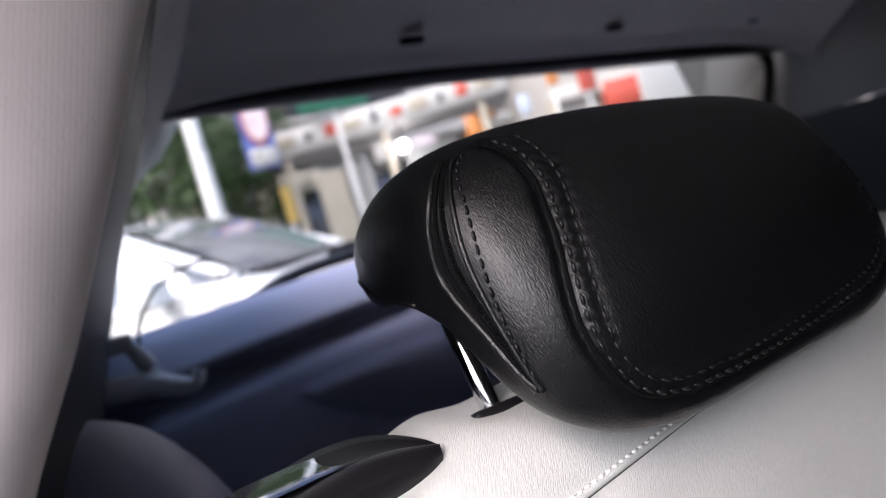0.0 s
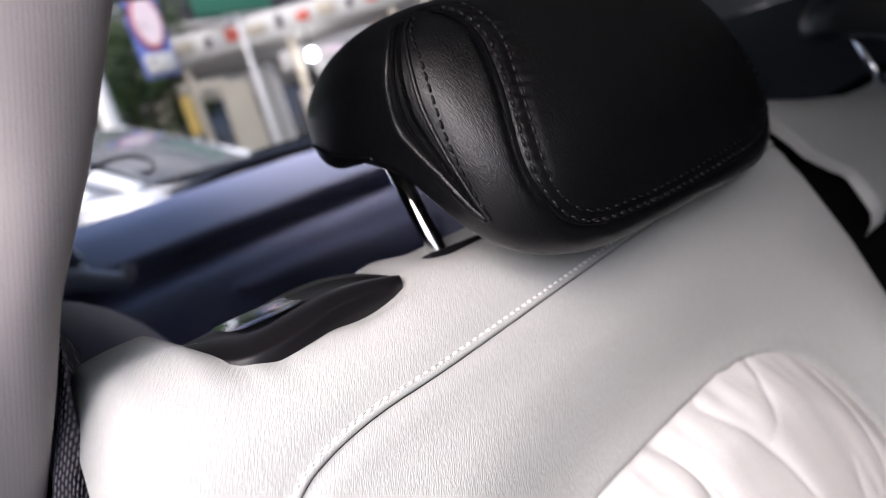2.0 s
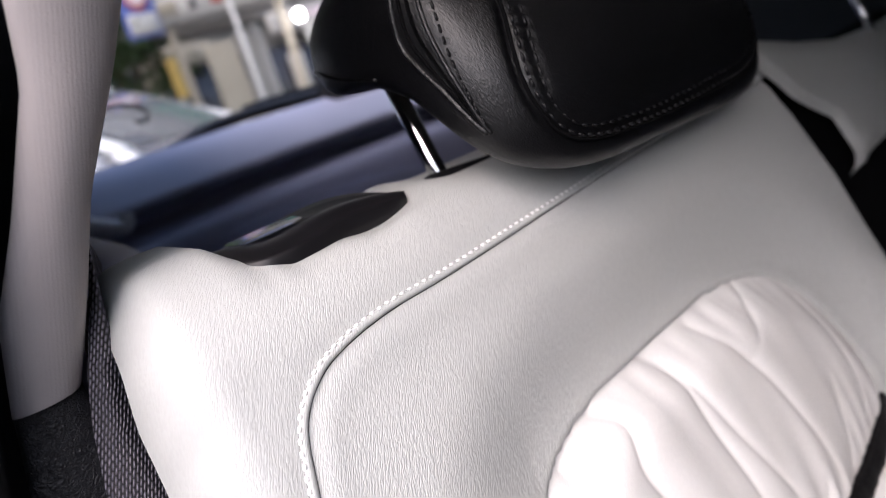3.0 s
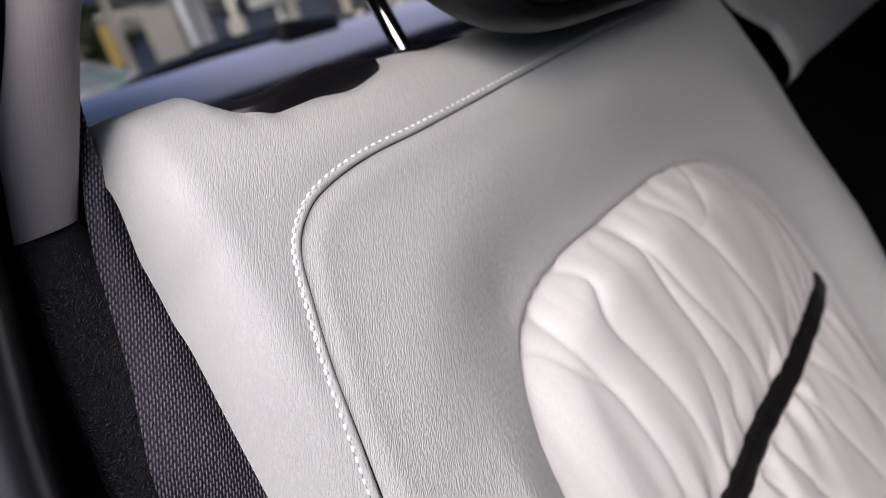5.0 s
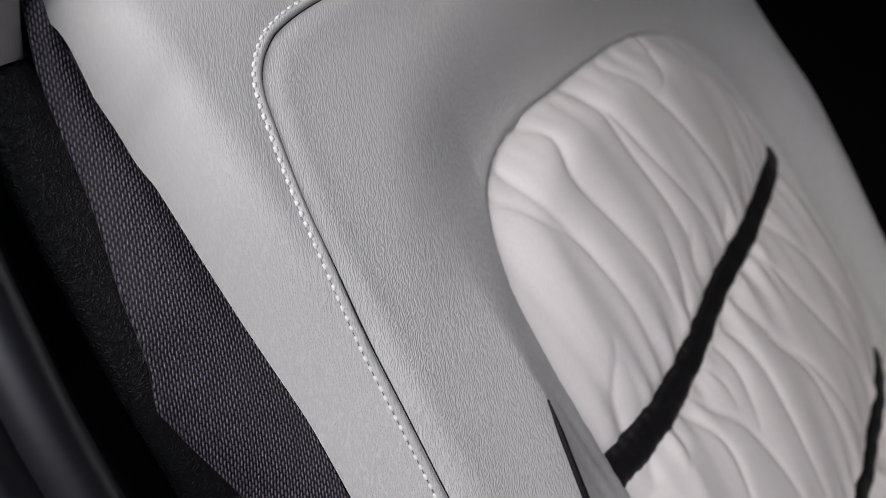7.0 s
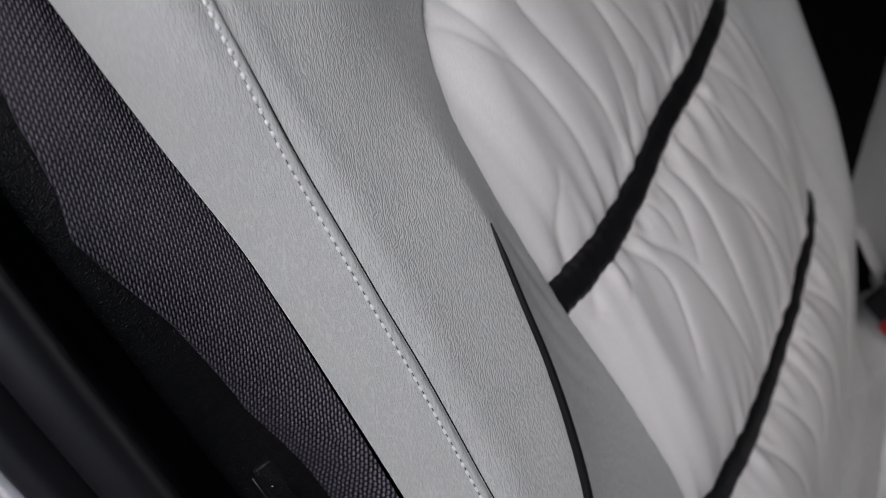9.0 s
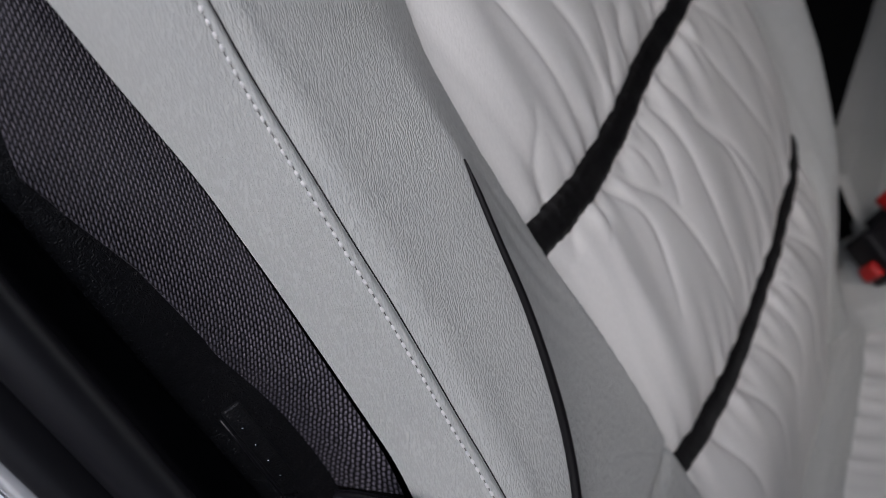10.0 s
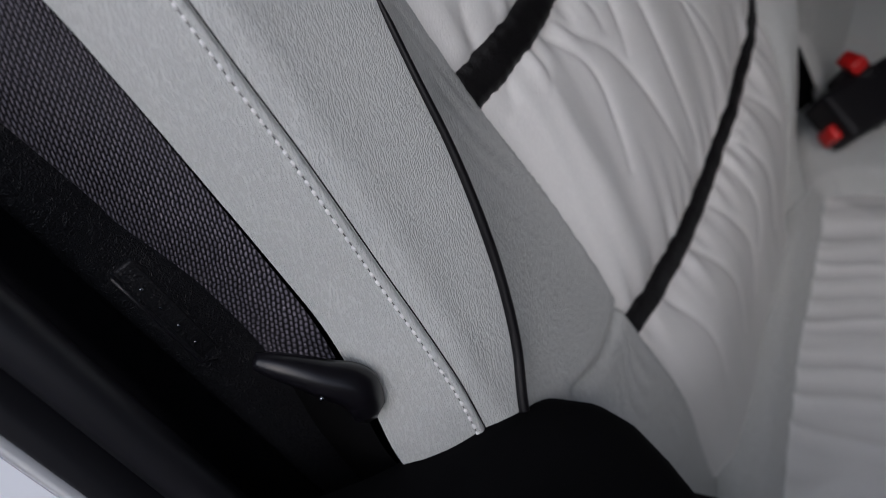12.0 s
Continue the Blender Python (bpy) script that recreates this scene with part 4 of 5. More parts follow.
tagged(fender, "white rear fender outside the door opening, paled to look daylit", "car body", kind="structure")
flange = part("door_flange", surface("door_flange", flange_rows), RUBBER)
tagged(flange, "black painted flange of the door opening", "door frame", kind="structure")


# ---- wheel arch trim under the bolster ----
def build_lump():
    ridge = spline([(-0.235, 0.30, -0.04), (-0.20, 0.275, -0.01), (-0.168, 0.252, 0.006), (-0.137, 0.240, 0.012), (-0.112, 0.214, 0.020), (-0.103, 0.190, 0.022), (-0.106, 0.155, 0.024), (-0.110, 0.128, 0.026), (-0.095, 0.085, 0.03)], 40)
    rows = []
    for d, dh in ((0.000, -0.03), (0.0, 0.0), (-0.006, 0.010), (-0.02, 0.018), (-0.05, 0.03), (-0.10, 0.05), (-0.22, 0.10)):
        rows.append(ridge + np.array([0.35 * d, d, dh]))
    return surface("wheel_arch_trim", rows)


lump = part("wheel_arch_trim", build_lump(), BLACK_FELT, m=SEAT)
tagged(lump, "black carpeted wheel arch cover beside the seat bolster", "trim", kind="structure")
slot = thing("trim_slot", pose(-0.171, 0.2585, 0.832, 0, 3, -20), "black plastic guide slot in the lower trim", "trim slot")
part("frame", box((0.007, 0.002, 0.050), 0.0008, 2, at=(0, 0.002, 0)), BLACK_TRIM, slot)
part("lip", tube("lip", np.array([(-0.0045, -0.002, 0.026), (-0.0045, -0.003, 0.0), (-0.0045, -0.002, -0.024), (0.0, -0.002, -0.028)]), 0.0005, 8, up=(1, 0, 0)), LEVER_BLACK, slot, "raised lip of the slot")
for k in range(4):
    part("tooth", box((0.001, 0.001, 0.0014), 0.0003, 1, at=(-0.001, 0.0006, -0.017 + 0.0105 * k)), STEEL_INLAY, slot, "small bright tooth")

# ---- tailgate, rear window, cargo sides ----
GATE_X = np.linspace(-0.08, 1.54, 44)


def droop(x):
    """How far the rear header sinks towards the far pillar."""
    return 0.040 * np.clip((np.asarray(x, float) - 0.45) / 0.9, 0, 1) ** 1.3


def gate_sweep(name, profile, sink=0.0):
    """A profile in y and z drawn across the car, bowed rearwards at the middle."""
    rows = []
    for y, z in profile:
        bow = 0.07 * (1 - ((GATE_X - 0.66) / 0.74) ** 2)
        rows.append(np.stack([GATE_X, y - 0.05 + bow, z + 0.014 * (1 - ((GATE_X - 0.66) / 0.74) ** 2) - sink * droop(GATE_X)], 1))
    return surface(name, rows)


gate = thing("tailgate", pose(0, 0, 0), "dark grey tailgate with a wide rear window", "tailgate", kind="structure")
part("sill", gate_sweep("sill", spline([(1.10, 1.140), (1.06, 1.120), (1.02, 1.092), (1.008, 1.082), (1.006, 1.074), (1.014, 1.070), (1.03, 1.068)], 24)), SILL_TRIM, gate, "dark sill with the sky's gleam put into its colour")
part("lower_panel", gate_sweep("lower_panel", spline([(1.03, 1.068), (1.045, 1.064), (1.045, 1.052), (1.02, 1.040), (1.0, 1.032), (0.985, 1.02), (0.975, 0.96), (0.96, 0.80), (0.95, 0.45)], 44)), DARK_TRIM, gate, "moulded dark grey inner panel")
pad_edge = spline([(0.184, 1.009), (0.284, 1.016), (0.397, 1.013), (0.523, 1.006), (0.577, 0.977), (0.522, 0.899), (0.374, 0.904), (0.261, 0.945), (0.204, 0.986)], 48, closed=True)
part("pad", prism([(x, z) for x, z in pad_edge], 0.02, 0.006, 3), SOFT_TRIM, gate, "raised dark blue-grey pad", Matrix.Translation((0, 0.945, 0)))
pane = part("pane", gate_sweep("pane", [(0.885 + 0.18 * k, 1.376 - 0.226 * k) for k in np.linspace(0, 1, 6)]), GLASS, gate, "rear window glass")
pane.visible_shadow = False
part("upper_frame", gate_sweep("upper_frame", spline([(0.890, 1.380), (0.884, 1.366), (0.872, 1.358), (0.845, 1.362), (0.825, 1.385)], 16), 1.0), BLACK_PLASTIC, gate, "black rubber edge over the window")
part("header_lip", gate_sweep("header_lip", spline([(0.822, 1.392), (0.832, 1.380), (0.845, 1.374), (0.858, 1.376), (0.866, 1.384)], 14), 1.0), HEADLINER, gate, "pale lip over the window")
wiper_curve = spline([(0.17, 1.13, 1.135), (0.28, 1.135, 1.157), (0.37, 1.14, 1.163), (0.47, 1.14, 1.163), (0.56, 1.14, 1.158), (0.66, 1.13, 1.150)], 30)
wiper = thing("rear_wiper", pose(0, 0, 0), "black rear wiper resting along the window's foot", "wiper")
part("blade", tube("blade", wiper_curve, np.interp(np.arange(30), [0, 6, 24, 29], [0.004, 0.009, 0.010, 0.006]), 8), RUBBER, wiper)
part("arm", tube("arm", wiper_curve[12:] + np.array([0, 0.012, 0.010]), np.linspace(0.005, 0.014, 18), 8), BLACK_PLASTIC, wiper)
part("motor_cover", box((0.14, 0.05, 0.05), 0.018, 4, at=(0.585, 1.12, 1.152), turn=Matrix.Rotation(radians(6), 4, "Y")), BLACK_PLASTIC, wiper, "black moulded cover of the wiper's pivot")

# headliner with the rear header rolled down to the window
roof_rows = []
for y, dz in [(-1.2, 0.035), (-0.2, 0.035), (0.4, 0.03), (0.62, 0.02), (0.72, 0.008), (0.78, -0.004), (0.815, -0.016), (0.828, -0.03)]:
    roof_rows.append([(x, y - (0.05 - 0.07 * (1 - ((x - 0.66) / 0.74) ** 2)) * (y > 0.5), 1.415 + dz - 0.10 * abs((x - 0.69) / 0.80) ** 5 - droop(x) * step(0.5, 0.8, y)) for x in np.linspace(-0.10, 1.56, 44)])
roof = part("ceiling", surface("ceiling", roof_rows), HEADLINER)
tagged(roof, "grey felt headliner", "headliner", kind="structure")
roof.modifiers.new("thickness", "SOLIDIFY").thickness = -0.03
skin_rows = [[(x, y, z + 0.055) for x, _, z in row] for y, row in ((r[0][1] + (0.06 if r[0][1] > 0.7 else 0.0), r) for r in roof_rows)]
skin = part("car_roof", surface("car_roof", skin_rows), CAR_WHITE)
tagged(skin, "white painted roof panel of the car", "car body", kind="structure")
clip = thing("header_clip", pose(0.40, 0.778, 1.403), "dark slot of a trim clip in the headliner", "clip", "header clips")
part("plug", box((0.034, 0.012, 0.010), 0.004, 2), BLACK_PLASTIC, clip)
copy_thing(clip, pose(0.80, 0.785, 1.395))
copy_thing(clip, pose(1.18, 0.765, 1.376))


def side_wall(x_front, x_rear, mat, name, low, high, n):
    rows = []
    for k in np.linspace(0, 1, 24):
        row = []
        for z in np.linspace(low, high, n):
            lean_in = np.interp(z, [0.45, 1.05, 1.15, 1.30, 1.335, 1.355, 1.37, 1.42], [0.0, 0.0, 0.03, 0.092, 0.114, 0.135, 0.16, 0.20])
            row.append((x_front(z) * (1 - k) + (x_rear + lean_in) * k, (np.interp(z, PZ, PY) + 0.012) * (1 - k) + 1.08 * k, z))
        rows.append(row)
    return part(name, surface(name, rows), mat)


header_side = side_wall(lambda z: np.interp(z, PZ, PR) - 0.003, -0.025, HEADLINER, "header_trim", 1.327, 1.42, 14)
tagged(header_side, "grey felt header trim turning down over the rear pillar", "headliner", kind="structure")
wall = side_wall(lambda z: np.interp(z, PZ, PR) - 0.003, -0.025, PILLAR_DARK, "wall_outer", 0.45, 1.325, 34)
tagged(wall, "dark moulded side trim of the cargo space", "side trim", kind="structure")
def far_wall(low, high, n):
    return [[(1.44 + 0.10 * step(0.5, 1.0, y) - np.interp(z, [0.3, 1.0, 1.42], [0, 0.0, 0.13]), y, z) for z in np.linspace(low, high, n)] for y in np.linspace(0.30, 1.1, 20)]


wall2 = part("wall_inner", surface("wall_inner", far_wall(0.3, 1.17, 16)), FAR_TRIM)
far_upper = part("far_header_trim", surface("far_header_trim", far_wall(1.172, 1.42, 8)), GREY_TRIM)
tagged(far_upper, "grey moulded upper trim of the far rear pillar", "pillar trim", kind="structure")
far_post = part("far_pillar_trim", surface("far_pillar_trim", [[(1.36 + 0.05 * (1.40 - z) + dx, 0.90 + 0.35 * (1.38 - z) + dy, z) for z in np.linspace(0.9, 1.42, 16)] for dx, dy in ((0.0, 0.08), (0.0, 0.0), (0.03, -0.03), (0.10, -0.06), (0.22, -0.14))]), GREY_TRIM)
far_seal = part("far_window_seal", tube("far_window_seal", spline([(1.32, 0.845, 1.335), (1.375, 0.86, 1.318), (1.395, 0.875, 1.28), (1.385, 0.90, 1.20), (1.37, 0.92, 1.13)], 30), 0.012, 10, up=(0, 1, 0)), BLACK_FELT)
tagged(far_seal, "black rubber seal at the far end of the rear window", "window seal", kind="structure")
tagged(far_post, "grey moulded trim beside the far end of the rear window", "pillar trim", kind="structure")
tagged(wall2, "dark moulded trim of the far rear pillar", "side trim", kind="structure")
# plain boxes; the unseen front and near-side ones are added to hold back daylight
for wall_name, wall_box, wall_mat, text in (
    ("wall_front", ((1.75, 0.06, 0.86), (0.60, -0.86, 0.56)), CARPET, "unseen dark box in front, added to block low daylight"),
    ("wall_front_far", ((1.78, 0.04, 0.46), (0.60, -1.22, 1.20)), CARPET, "unseen dark box higher in front, added to block front daylight"),
    ("wall_far_upper", ((0.04, 1.6, 0.56), (1.44, -0.45, 1.18)), FAR_TRIM, "grey far side of the cabin"),
    ("wall_low_block", ((0.05, 0.54, 0.66), (-0.275, -0.17, 0.53)), BLACK_TRIM, "unseen dark box low in the door opening, added to shade the seat"),
    ("wall_near", ((0.05, 0.80, 1.3), (-0.27, -0.84, 0.80)), BLACK_TRIM, "unseen dark box on the door side, added to narrow the daylight"),
):
    tagged(part(wall_name, box(wall_box[0], 0.006, 1, at=wall_box[1]), wall_mat), text, "cabin wall", kind="structure")
low = part("wall_far", surface("wall_far", [[(1.42, y, z) for z in (0.1, 0.5, 0.95)] for y in (-1.2, -0.4, 0.3)]), DARK_TRIM)
tagged(low, "dark far door panel", "door panel", kind="structure")
floor = part("floor", box((1.55, 2.3, 0.03), 0.005, at=(0.66, -0.05, 0.20)), CARPET)
tagged(floor, "black carpeted car floor", "floor", kind="structure")


def build_arch():
    bm = bmesh.new()
    bmesh.ops.create_uvsphere(bm, u_segments=40, v_segments=24, radius=1.0)
    for v in bm.verts:
        v.co = Vector([math.copysign(abs(c) ** 0.75, c) for c in v.co])
        v.co = Vector((v.co.x * 0.125 - 0.105, v.co.y * 0.20 + 0.62, v.co.z * 0.24 + 0.87))
    return bm


arch = part("wheel_housing", build_arch(), SOFT_TRIM)
tagged(arch, "dark rounded wheel housing in the cargo space", "side trim", kind="structure")
bracket = thing("cord_bracket", pose(0, 0.95, 1.09), "white plastic bracket holding a thin black cord", "bracket")
part("base", tube("base", spline([(-0.040, 0.0, 0.006), (-0.018, -0.012, 0.004), (0.012, -0.016, 0.000), (0.042, -0.02, -0.014), (0.062, -0.02, -0.018), (0.070, -0.02, -0.004)], 24), np.interp(np.arange(24), [0, 6, 16, 23], [0.016, 0.020, 0.017, 0.010]), 14, 0.75), WHITE_PLASTIC, bracket)
part("peg", tube("peg", spline([(0.016, -0.012, -0.004), (0.018, -0.012, 0.020), (0.012, -0.010, 0.036), (0.004, -0.010, 0.048)], 14), np.linspace(0.015, 0.008, 14), 10), WHITE_PLASTIC, bracket)
part("clip", box((0.050, 0.030, 0.022), 0.008, 3, at=(-0.012, -0.004, 0.052)), WHITE_PLASTIC, bracket, "white moulded clip")
part("cord", tube("cord", spline([(0.018, 0, 0.02), (0.022, 0.0, 0.06), (0.05, 0.0, 0.10), (0.09, 0.0, 0.119), (0.125, 0.0, 0.119), (0.146, 0.0, 0.105), (0.140, 0.0, 0.094), (0.128, 0.0, 0.098)], 44), 0.0022, 8), BLACK_PLASTIC, bracket, "thin black cord with a curled end")

# never in view: a dark slab added to block low daylight from the left
blocker = part("light_blocker", box((0.12, 7.0, 1.34), 0.02, 1, at=(-1.05, -1.5, 0.67)), BLOCKER_DARK)
tagged(blocker, "unseen dark slab added beside the open door to block low daylight", "wall", kind="structure")

# ---- outside: ground, parked car, street ----
ground = part("ground", surface("ground", [[(x, y, 0.0) for x in np.linspace(-400, 400, 9)] for y in np.linspace(-400, 400, 9)]), ASPHALT)
tagged(ground, "grey asphalt ground", "ground", kind="structure")
pavement = part("pavement", box((120, 4.0, 0.14), 0.02, at=(5, 11.2, 0.07)), PAVING)
tagged(pavement, "pale concrete pavement with a kerb", "pavement", kind="structure")
def parked_car(m, label):
    car = thing("parked_car", m, label, "car")
    side = spline([(-2.1, 0.35), (-2.14, 0.75), (-2.05, 1.02), (-1.2, 1.08), (0.9, 1.07), (1.35, 1.05), (1.95, 0.93), (2.16, 0.75), (2.12, 0.35)], 44)
    rows = []
    for yy, k in ((-0.86, 0.90), (-0.90, 0.95), (-0.86, 0.985), (-0.6, 1.0), (0, 1.02), (0.6, 1.0), (0.86, 0.985), (0.90, 0.95), (0.86, 0.90)):
        rows.append([(x * (0.98 if abs(yy) > 0.85 else 1), yy, 0.3 + (z - 0.3) * k) for x, z in side])
    part("body", surface("body", rows), CAR_WHITE, car)
    for yy in (-0.875, 0.875):
        part("door_panel", prism([(-2.06, 0.3), (-2.08, 0.8), (-1.95, 1.0), (0.9, 1.03), (1.9, 0.9), (2.06, 0.65), (2.05, 0.3)], 0.02 if yy < 0 else -0.02, 0.0), CAR_WHITE, car, m=Matrix.Translation((0, yy, 0)), smooth=False)
    roof_line = spline([(-1.72, 1.36), (-1.5, 1.47), (-0.8, 1.54), (0.0, 1.55), (0.45, 1.50), (0.6, 1.46)], 30)
    part("roof", surface("roof", [[(x, yy, z - drop) for x, z in roof_line] for yy, drop in ((-0.67, 0.07), (-0.64, 0.02), (-0.5, 0.0), (0, -0.012), (0.5, 0.0), (0.64, 0.02), (0.67, 0.07))]), CAR_WHITE, car)
    part("windscreen", surface("windscreen", [[(0.58 + 0.80 * k + 0.05 * math.cos(a), (0.62 + 0.10 * k) * math.sin(a) / math.sin(0.9), 1.465 - 0.42 * k + 0.03 * math.sin(math.pi * k)) for a in np.linspace(-0.9, 0.9, 14)] for k in np.linspace(0, 1, 10)]), CAR_GLASS, car, "tinted windscreen that mirrors the sky")
    part("cowl", box((0.16, 1.36, 0.04), 0.015, 2, at=(1.46, 0, 1.045)), BLACK_PLASTIC, car, "black cowl under the windscreen")
    for sgn in (-1, 1):
        part("side_window", surface("side_window", [[(x * (1 - 0.05 * k), sgn * (0.80 - 0.14 * k), 1.04 + (top - 1.04) * k) for x, top in spline([(-1.75, 1.30), (-1.4, 1.42), (-0.8, 1.48), (0.1, 1.49), (0.6, 1.43), (1.0, 1.24), (1.30, 1.06)], 24)] for k in np.linspace(0, 1, 5)]), CAR_GLASS, car, "tinted side windows")
        part("pillar", tube("pillar", spline([(0.52, sgn * 0.66, 1.465), (0.95, sgn * 0.735, 1.26), (1.38, sgn * 0.80, 1.05)], 12), 0.035, 8), CAR_WHITE, car, "white windscreen pillar")
        part("pillar", tube("pillar", spline([(-0.25, sgn * 0.665, 1.49), (-0.28, sgn * 0.81, 1.04)], 6), 0.03, 8), BLACK_PLASTIC, car, "black door pillar")
        part("mirror", box((0.12, 0.20, 0.14), 0.04, 3, at=(0.98, sgn * 0.98, 1.08)), CAR_WHITE, car)
        part("headlight", box((0.16, 0.36, 0.14), 0.05, 3, at=(2.02, sgn * 0.62, 0.76)), CHROME, car)
    for x in (-1.3, 1.3):
        for yy in (-0.86, 0.86):
            wheel = part("wheel", tube("wheel", np.array([(x, yy - 0.1, 0.32), (x, yy, 0.32), (x, yy + 0.1, 0.32)]), 0.32, 28), TYRE, car)
            part("rim", tube("rim", np.array([(x, yy - 0.112, 0.32), (x, yy + 0.112, 0.32)]), 0.19, 20), CHROME, wheel)
    return car


parked_car(pose(0.6, 5.2, 0, 0, 0, -48) @ Matrix.Diagonal((1, 1, 1.12, 1)), "white car parked at a slant behind the tailgate")


def pole(x, y, z, r, label):
    p = thing("street_pole", pose(x, y, 0), label, "pole")
    part("shaft", tube("shaft", np.array([(0, 0, 0), (0, 0, z * 0.5), (0, 0, z)]), [r * 1.1, r, r * 0.9], 14, up=(1, 0, 0)), POLE_WHITE, p)
    part("foot", tube("foot", np.array([(0, 0, 0), (0, 0, 0.15), (0, 0, 0.22)]), [r * 2, r * 1.9, r * 1.2], 14, up=(1, 0, 0)), POLE_WHITE, p)
    return p


pole(2.20, 8.0, 5.0, 0.10, "white painted street pole")


def sign(name, m, w, h, mat, label, faces=()):
    s = thing(name, m, label, "sign")
    part("board", box((w, 0.08, h), 0.02, 2), mat, s)
    for fw, fh, fx, fz, fm in faces:
        part("panel", box((fw, 0.03, fh), 0.01, 1, at=(fx, -0.05, fz)), fm, s)
    return s


post_sign = sign("hanging_sign", pose(3.06, 8.2, 2.96), 0.42, 1.05, SIGN_BLUE, "blue and white hanging shop sign", [(0.36, 0.24, 0.0, -0.37, SIGN_WHITE)])
for reach, mat, proud in ((1.0, SIGN_RED, 0.05), (0.84, SIGN_PINK, 0.07)):
    ring = [(0.18 * reach * math.cos(a), 0.34 * reach * math.sin(a) + 0.13) for a in np.linspace(0, 2 * math.pi, 28, endpoint=False)]
    part("emblem", prism(ring, 0.03), mat, post_sign, "oval emblem", Matrix.Translation((0, -proud - 0.02, 0)), smooth=False)
part("bracket", tube("bracket", np.array([(-0.90, -0.18, 0.30), (-0.45, -0.08, 0.32), (-0.15, 0, 0.32)]), 0.02, 8), POLE_WHITE, post_sign)


def building(m, width, floors, floor_h, mat, label, shop):
    b = thing("shop_building", m, label, "building")
    total = floors * floor_h + 1.0
    part("wall", box((width, 6, total), 0.03, 1, at=(0, 3, total / 2)), mat, b)
    part("parapet", box((width + 0.3, 0.6, 0.35), 0.03, 1, at=(0, 0, total + 0.15)), WALL_WHITE, b)
    for f in range(floors):
        z0 = f * floor_h
        part("band", box((width + 0.2, 0.5, 0.32), 0.03, 1, at=(0, -0.15, z0 + floor_h)), WALL_WHITE, b)
        n = int(width / 2.2)
        for i in range(n):
            x = -width / 2 + (i + 0.5) * width / n
            if f == 0:
                w = part("shop_window", box((width / n - 0.35, 0.12, 2.3), 0.02, 1, at=(x, -0.03, z0 + 1.4)), SHOP_DARK, b)
                part("column", box((0.3, 0.3, floor_h), 0.02, 1, at=(x - width / n / 2, -0.05, z0 + floor_h / 2)), WALL_WHITE if i % 2 else WALL_TAN, b)
            else:
                w = part("window", box((1.25, 0.14, 1.45), 0.02, 1, at=(x, -0.04, z0 + 1.55)), SHOP_DARK, b)
                part("frame", box((1.4, 0.1, 0.1), 0.01, 1, at=(x, -0.1, z0 + 2.32)), WALL_WHITE, w)
                part("sill", box((1.45, 0.22, 0.1), 0.01, 1, at=(x, -0.12, z0 + 0.78)), WALL_WHITE, w)
    for x, z, w, h, mat2 in shop:
        part("shop_sign", box((w, 0.25, h), 0.03, 1, at=(x, -0.35, z)), mat2, b)
    return b


building(pose(6.0, 13.2, 0, 0, 0, 6), 13.0, 3, 3.3, WALL_GREY, "grey concrete shop building with white bands", [(-5.2, 3.0, 2.0, 0.6, AWNING_GREEN), (-2.0, 1.3, 0.35, 1.4, SIGN_YELLOW), (2.2, 3.0, 1.3, 0.5, WALL_WHITE), (3.0, 2.9, 0.9, 0.5, SIGN_PINK), (-3.6, 1.2, 0.3, 0.5, SIGN_ORANGE), (5.0, 3.1, 0.6, 0.9, SIGN_ORANGE), (-0.6, 2.7, 1.2, 0.4, WALL_TAN), (-3.3, 2.5, 0.9, 0.35, WALL_WHITE), (0.4, 1.2, 0.5, 1.6, WALL_TAN), (-4.6, 1.0, 0.8, 1.2, WALL_TAN), (2.0, 1.4, 0.3, 1.8, WALL_WHITE), (3.4, 1.3, 0.4, 1.5, WALL_TAN)])
building(pose(20.0, 11.0, 0, 0, 0, -12), 14.0, 3, 3.3, WALL_WHITE, "white rendered shop building with bright signs", [(-4.5, 3.0, 2.0, 0.8, SIGN_RED), (-1.0, 2.6, 1.2, 0.9, SIGN_ORANGE), (2.0, 3.0, 2.2, 0.7, SIGN_WHITE)])
canopy = thing("shop_canopy", pose(4.9, 9.6, 3.05, 0, 0, -34), "white canopy over the shop fronts", "canopy")
part("fascia", box((6.0, 0.12, 0.42), 0.03, 1), SIGN_WHITE, canopy)
part("soffit", box((6.0, 1.4, 0.08), 0.02, 1, at=(0, 0.7, -0.20)), WALL_WHITE, canopy)
for k in range(15):
    part("letter_bar", box((0.10 + 0.10 * (k % 3), 0.03, 0.16 + 0.05 * (k % 2)), 0.01, 1, at=(-2.7 + 0.38 * k, -0.07, 0.02 * (k % 2))), (SHOP_DARK, SIGN_RED, WALL_TAN)[k % 3], canopy)
for k in range(4):
    part("post", box((0.12, 0.12, 3.0), 0.02, 1, at=(-2.6 + 1.7 * k, 0.1, -1.55)), WALL_TAN, canopy)
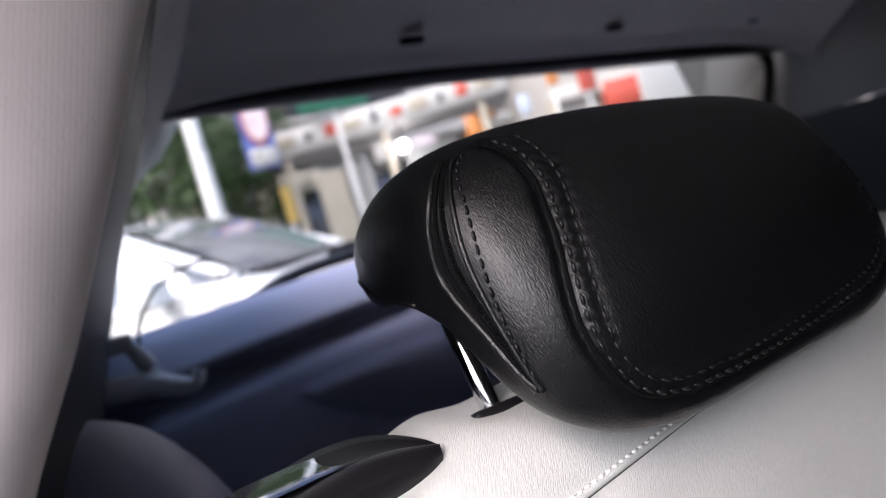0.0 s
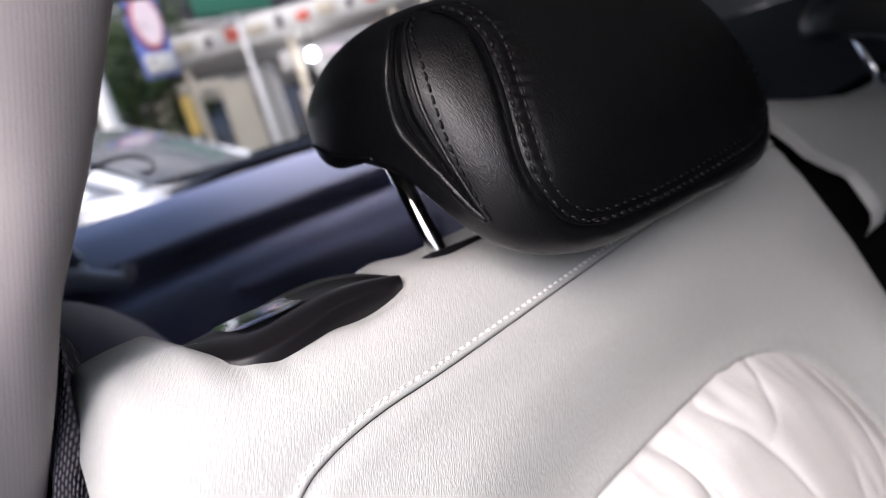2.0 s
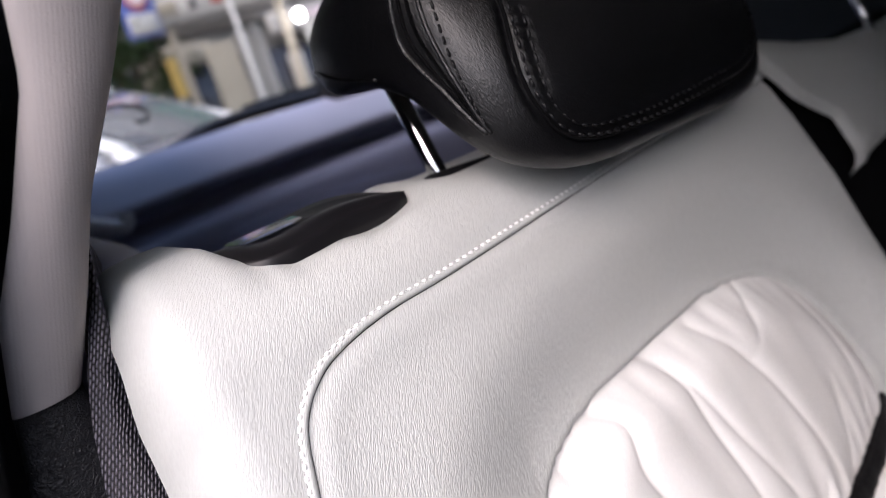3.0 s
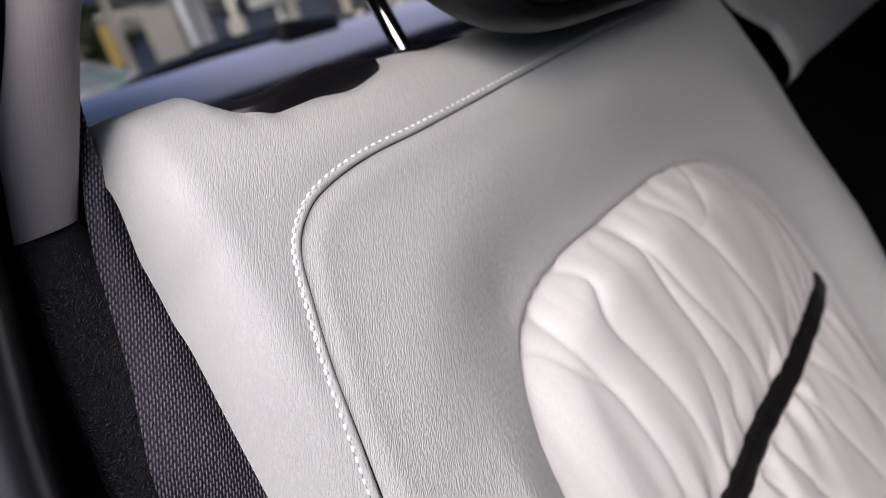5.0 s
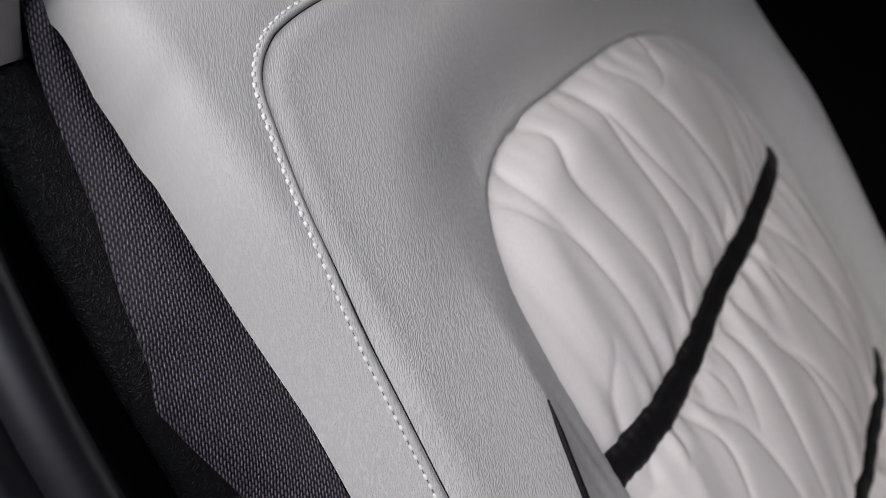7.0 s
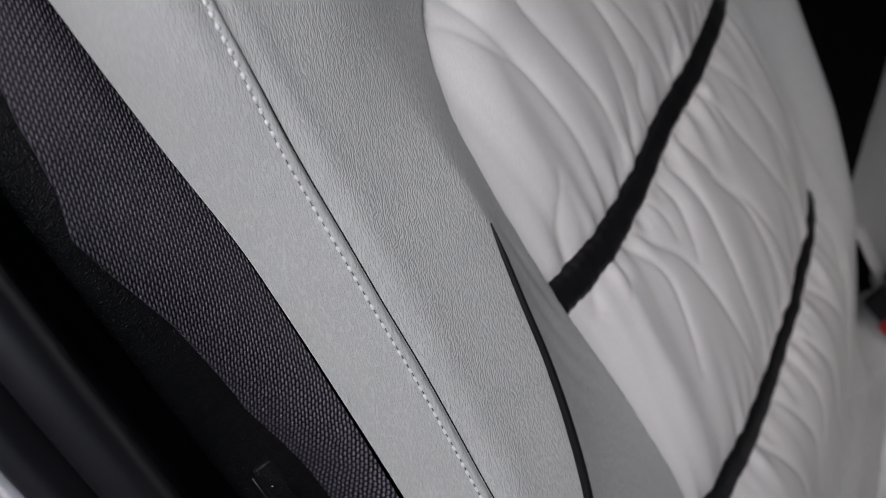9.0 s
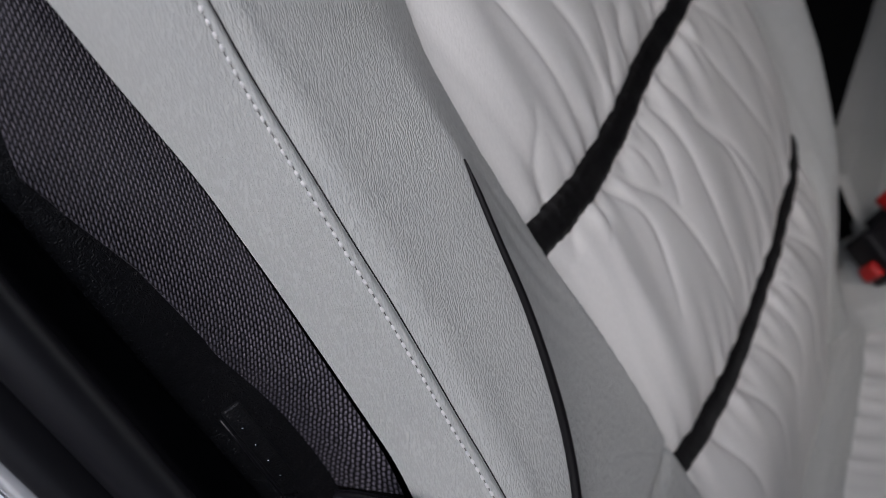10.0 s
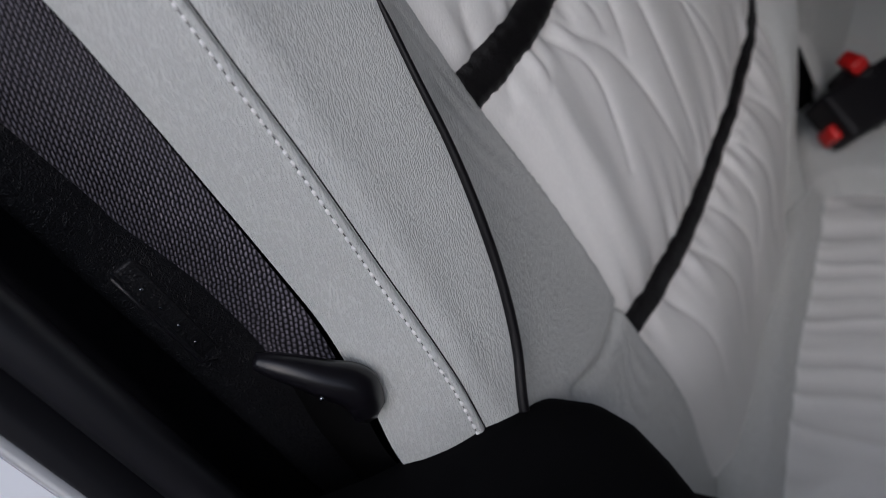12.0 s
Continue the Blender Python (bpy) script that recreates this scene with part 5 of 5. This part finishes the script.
for name, x, y, z, w, h, mat, text in (
    ("shop_sign", 7.7, 9.0, 2.9, 0.42, 0.62, SIGN_ORANGE, "plain orange shop sign panel"),
    ("shop_sign", 8.7, 9.0, 2.75, 0.22, 0.36, LAMP_WHITE, "small pale blue light box"),
    ("shop_banner", 3.54, 9.0, 1.97, 0.14, 0.55, SIGN_YELLOW, "narrow yellow cloth shop banner"),
    ("shop_banner", 4.6, 9.6, 1.6, 0.5, 1.6, WALL_TAN, "beige panel before the shop"),
    ("shop_sign", 6.6, 9.4, 2.25, 1.1, 0.45, SIGN_WHITE, "plain white shop sign panel"),
    ("shop_board", 5.2, 9.8, 1.9, 0.4, 1.2, WALL_GREY, "grey board before the shop"),
    ("shop_awning", 4.94, 9.4, 3.59, 1.3, 0.5, AWNING_GREEN, "dark green awning board"),
    ("shop_sign", 9.65, 9.0, 3.15, 0.28, 0.26, SIGN_ORANGE, "small orange shop sign"),
    ("shop_board", 13.2, 9.0, 2.7, 1.7, 1.2, SIGN_WHITE, "pale board before the shops"),
    ("shop_sign", 10.9, 9.2, 3.1, 0.5, 0.6, SIGN_RED, "dark pink shop sign"),
):
    board = sign(name, pose(x, y, z), w, h, mat, text)
    part("mast", box((0.06, 0.05, z), 0.01, 1, at=(0, 0.06, -z / 2)), POLE_WHITE, board)
lamp = thing("shop_lamp", pose(5.76, 9.0, 2.456), "round white shop lamp", "lamp")
glow = bmesh.new()
bmesh.ops.create_uvsphere(glow, u_segments=20, v_segments=12, radius=0.085)
part("globe", glow, LAMP_GLOW, lamp)
part("stem", tube("stem", np.array([(0, 0, 0.08), (0, 0, 0.5), (0, 1.5, 0.9)]), 0.02, 8, up=(1, 0, 0)), BLACK_PLASTIC, lamp)


def tree(m, height, spread, seed, label):
    rnd = np.random.default_rng(seed)
    t = thing("tree", m, label, "tree")
    part("trunk", tube("trunk", spline([(0, 0, 0), (0.05, 0.02, height * 0.3), (-0.03, 0.05, height * 0.6), (0.05, 0, height * 0.85)], 14), np.linspace(0.15, 0.05, 14), 10, up=(1, 0, 0)), BARK, t)
    centres = []
    for k in range(8):
        a = rnd.uniform(0, 6.28)
        tip = np.array([math.cos(a) * spread * rnd.uniform(0.4, 0.9), math.sin(a) * spread * rnd.uniform(0.4, 0.9), height * rnd.uniform(0.6, 1.0)])
        root = np.array([0, 0, height * rnd.uniform(0.35, 0.6)])
        part("limb", tube("limb", spline([root, (root + tip) / 2 + np.array([0, 0, 0.2]), tip], 8), np.linspace(0.06, 0.02, 8), 6), BARK, t)
        centres += [tip, (root + tip) / 2 + rnd.normal(0, 0.2, 3)]
    verts, faces = [], []
    for k in range(5200):
        c = centres[rnd.integers(len(centres))] + rnd.normal(0, 1, 3) * np.array([0.42, 0.42, 0.34]) * spread / 1.6
        a, b = rnd.normal(0, 1, 3), rnd.normal(0, 1, 3)
        a /= np.linalg.norm(a)
        b -= a * (a @ b)
        b /= np.linalg.norm(b)
        ln = rnd.uniform(0.05, 0.1)
        i = len(verts)
        verts += [tuple(c - a * ln), tuple(c + b * ln * 0.4), tuple(c + a * ln), tuple(c - b * ln * 0.4)]
        faces.append((i, i + 1, i + 2, i + 3))
    me = bpy.data.meshes.new("crown")
    me.from_pydata(verts, [], faces)
    part("crown", me, LEAF, t, smooth=False)
    return t


tree(pose(1.3, 9.6, 0), 4.6, 1.7, 4, "small leafy green street tree")
tree(pose(3.5, 11.0, 0), 4.4, 0.9, 9, "small leafy green street tree")
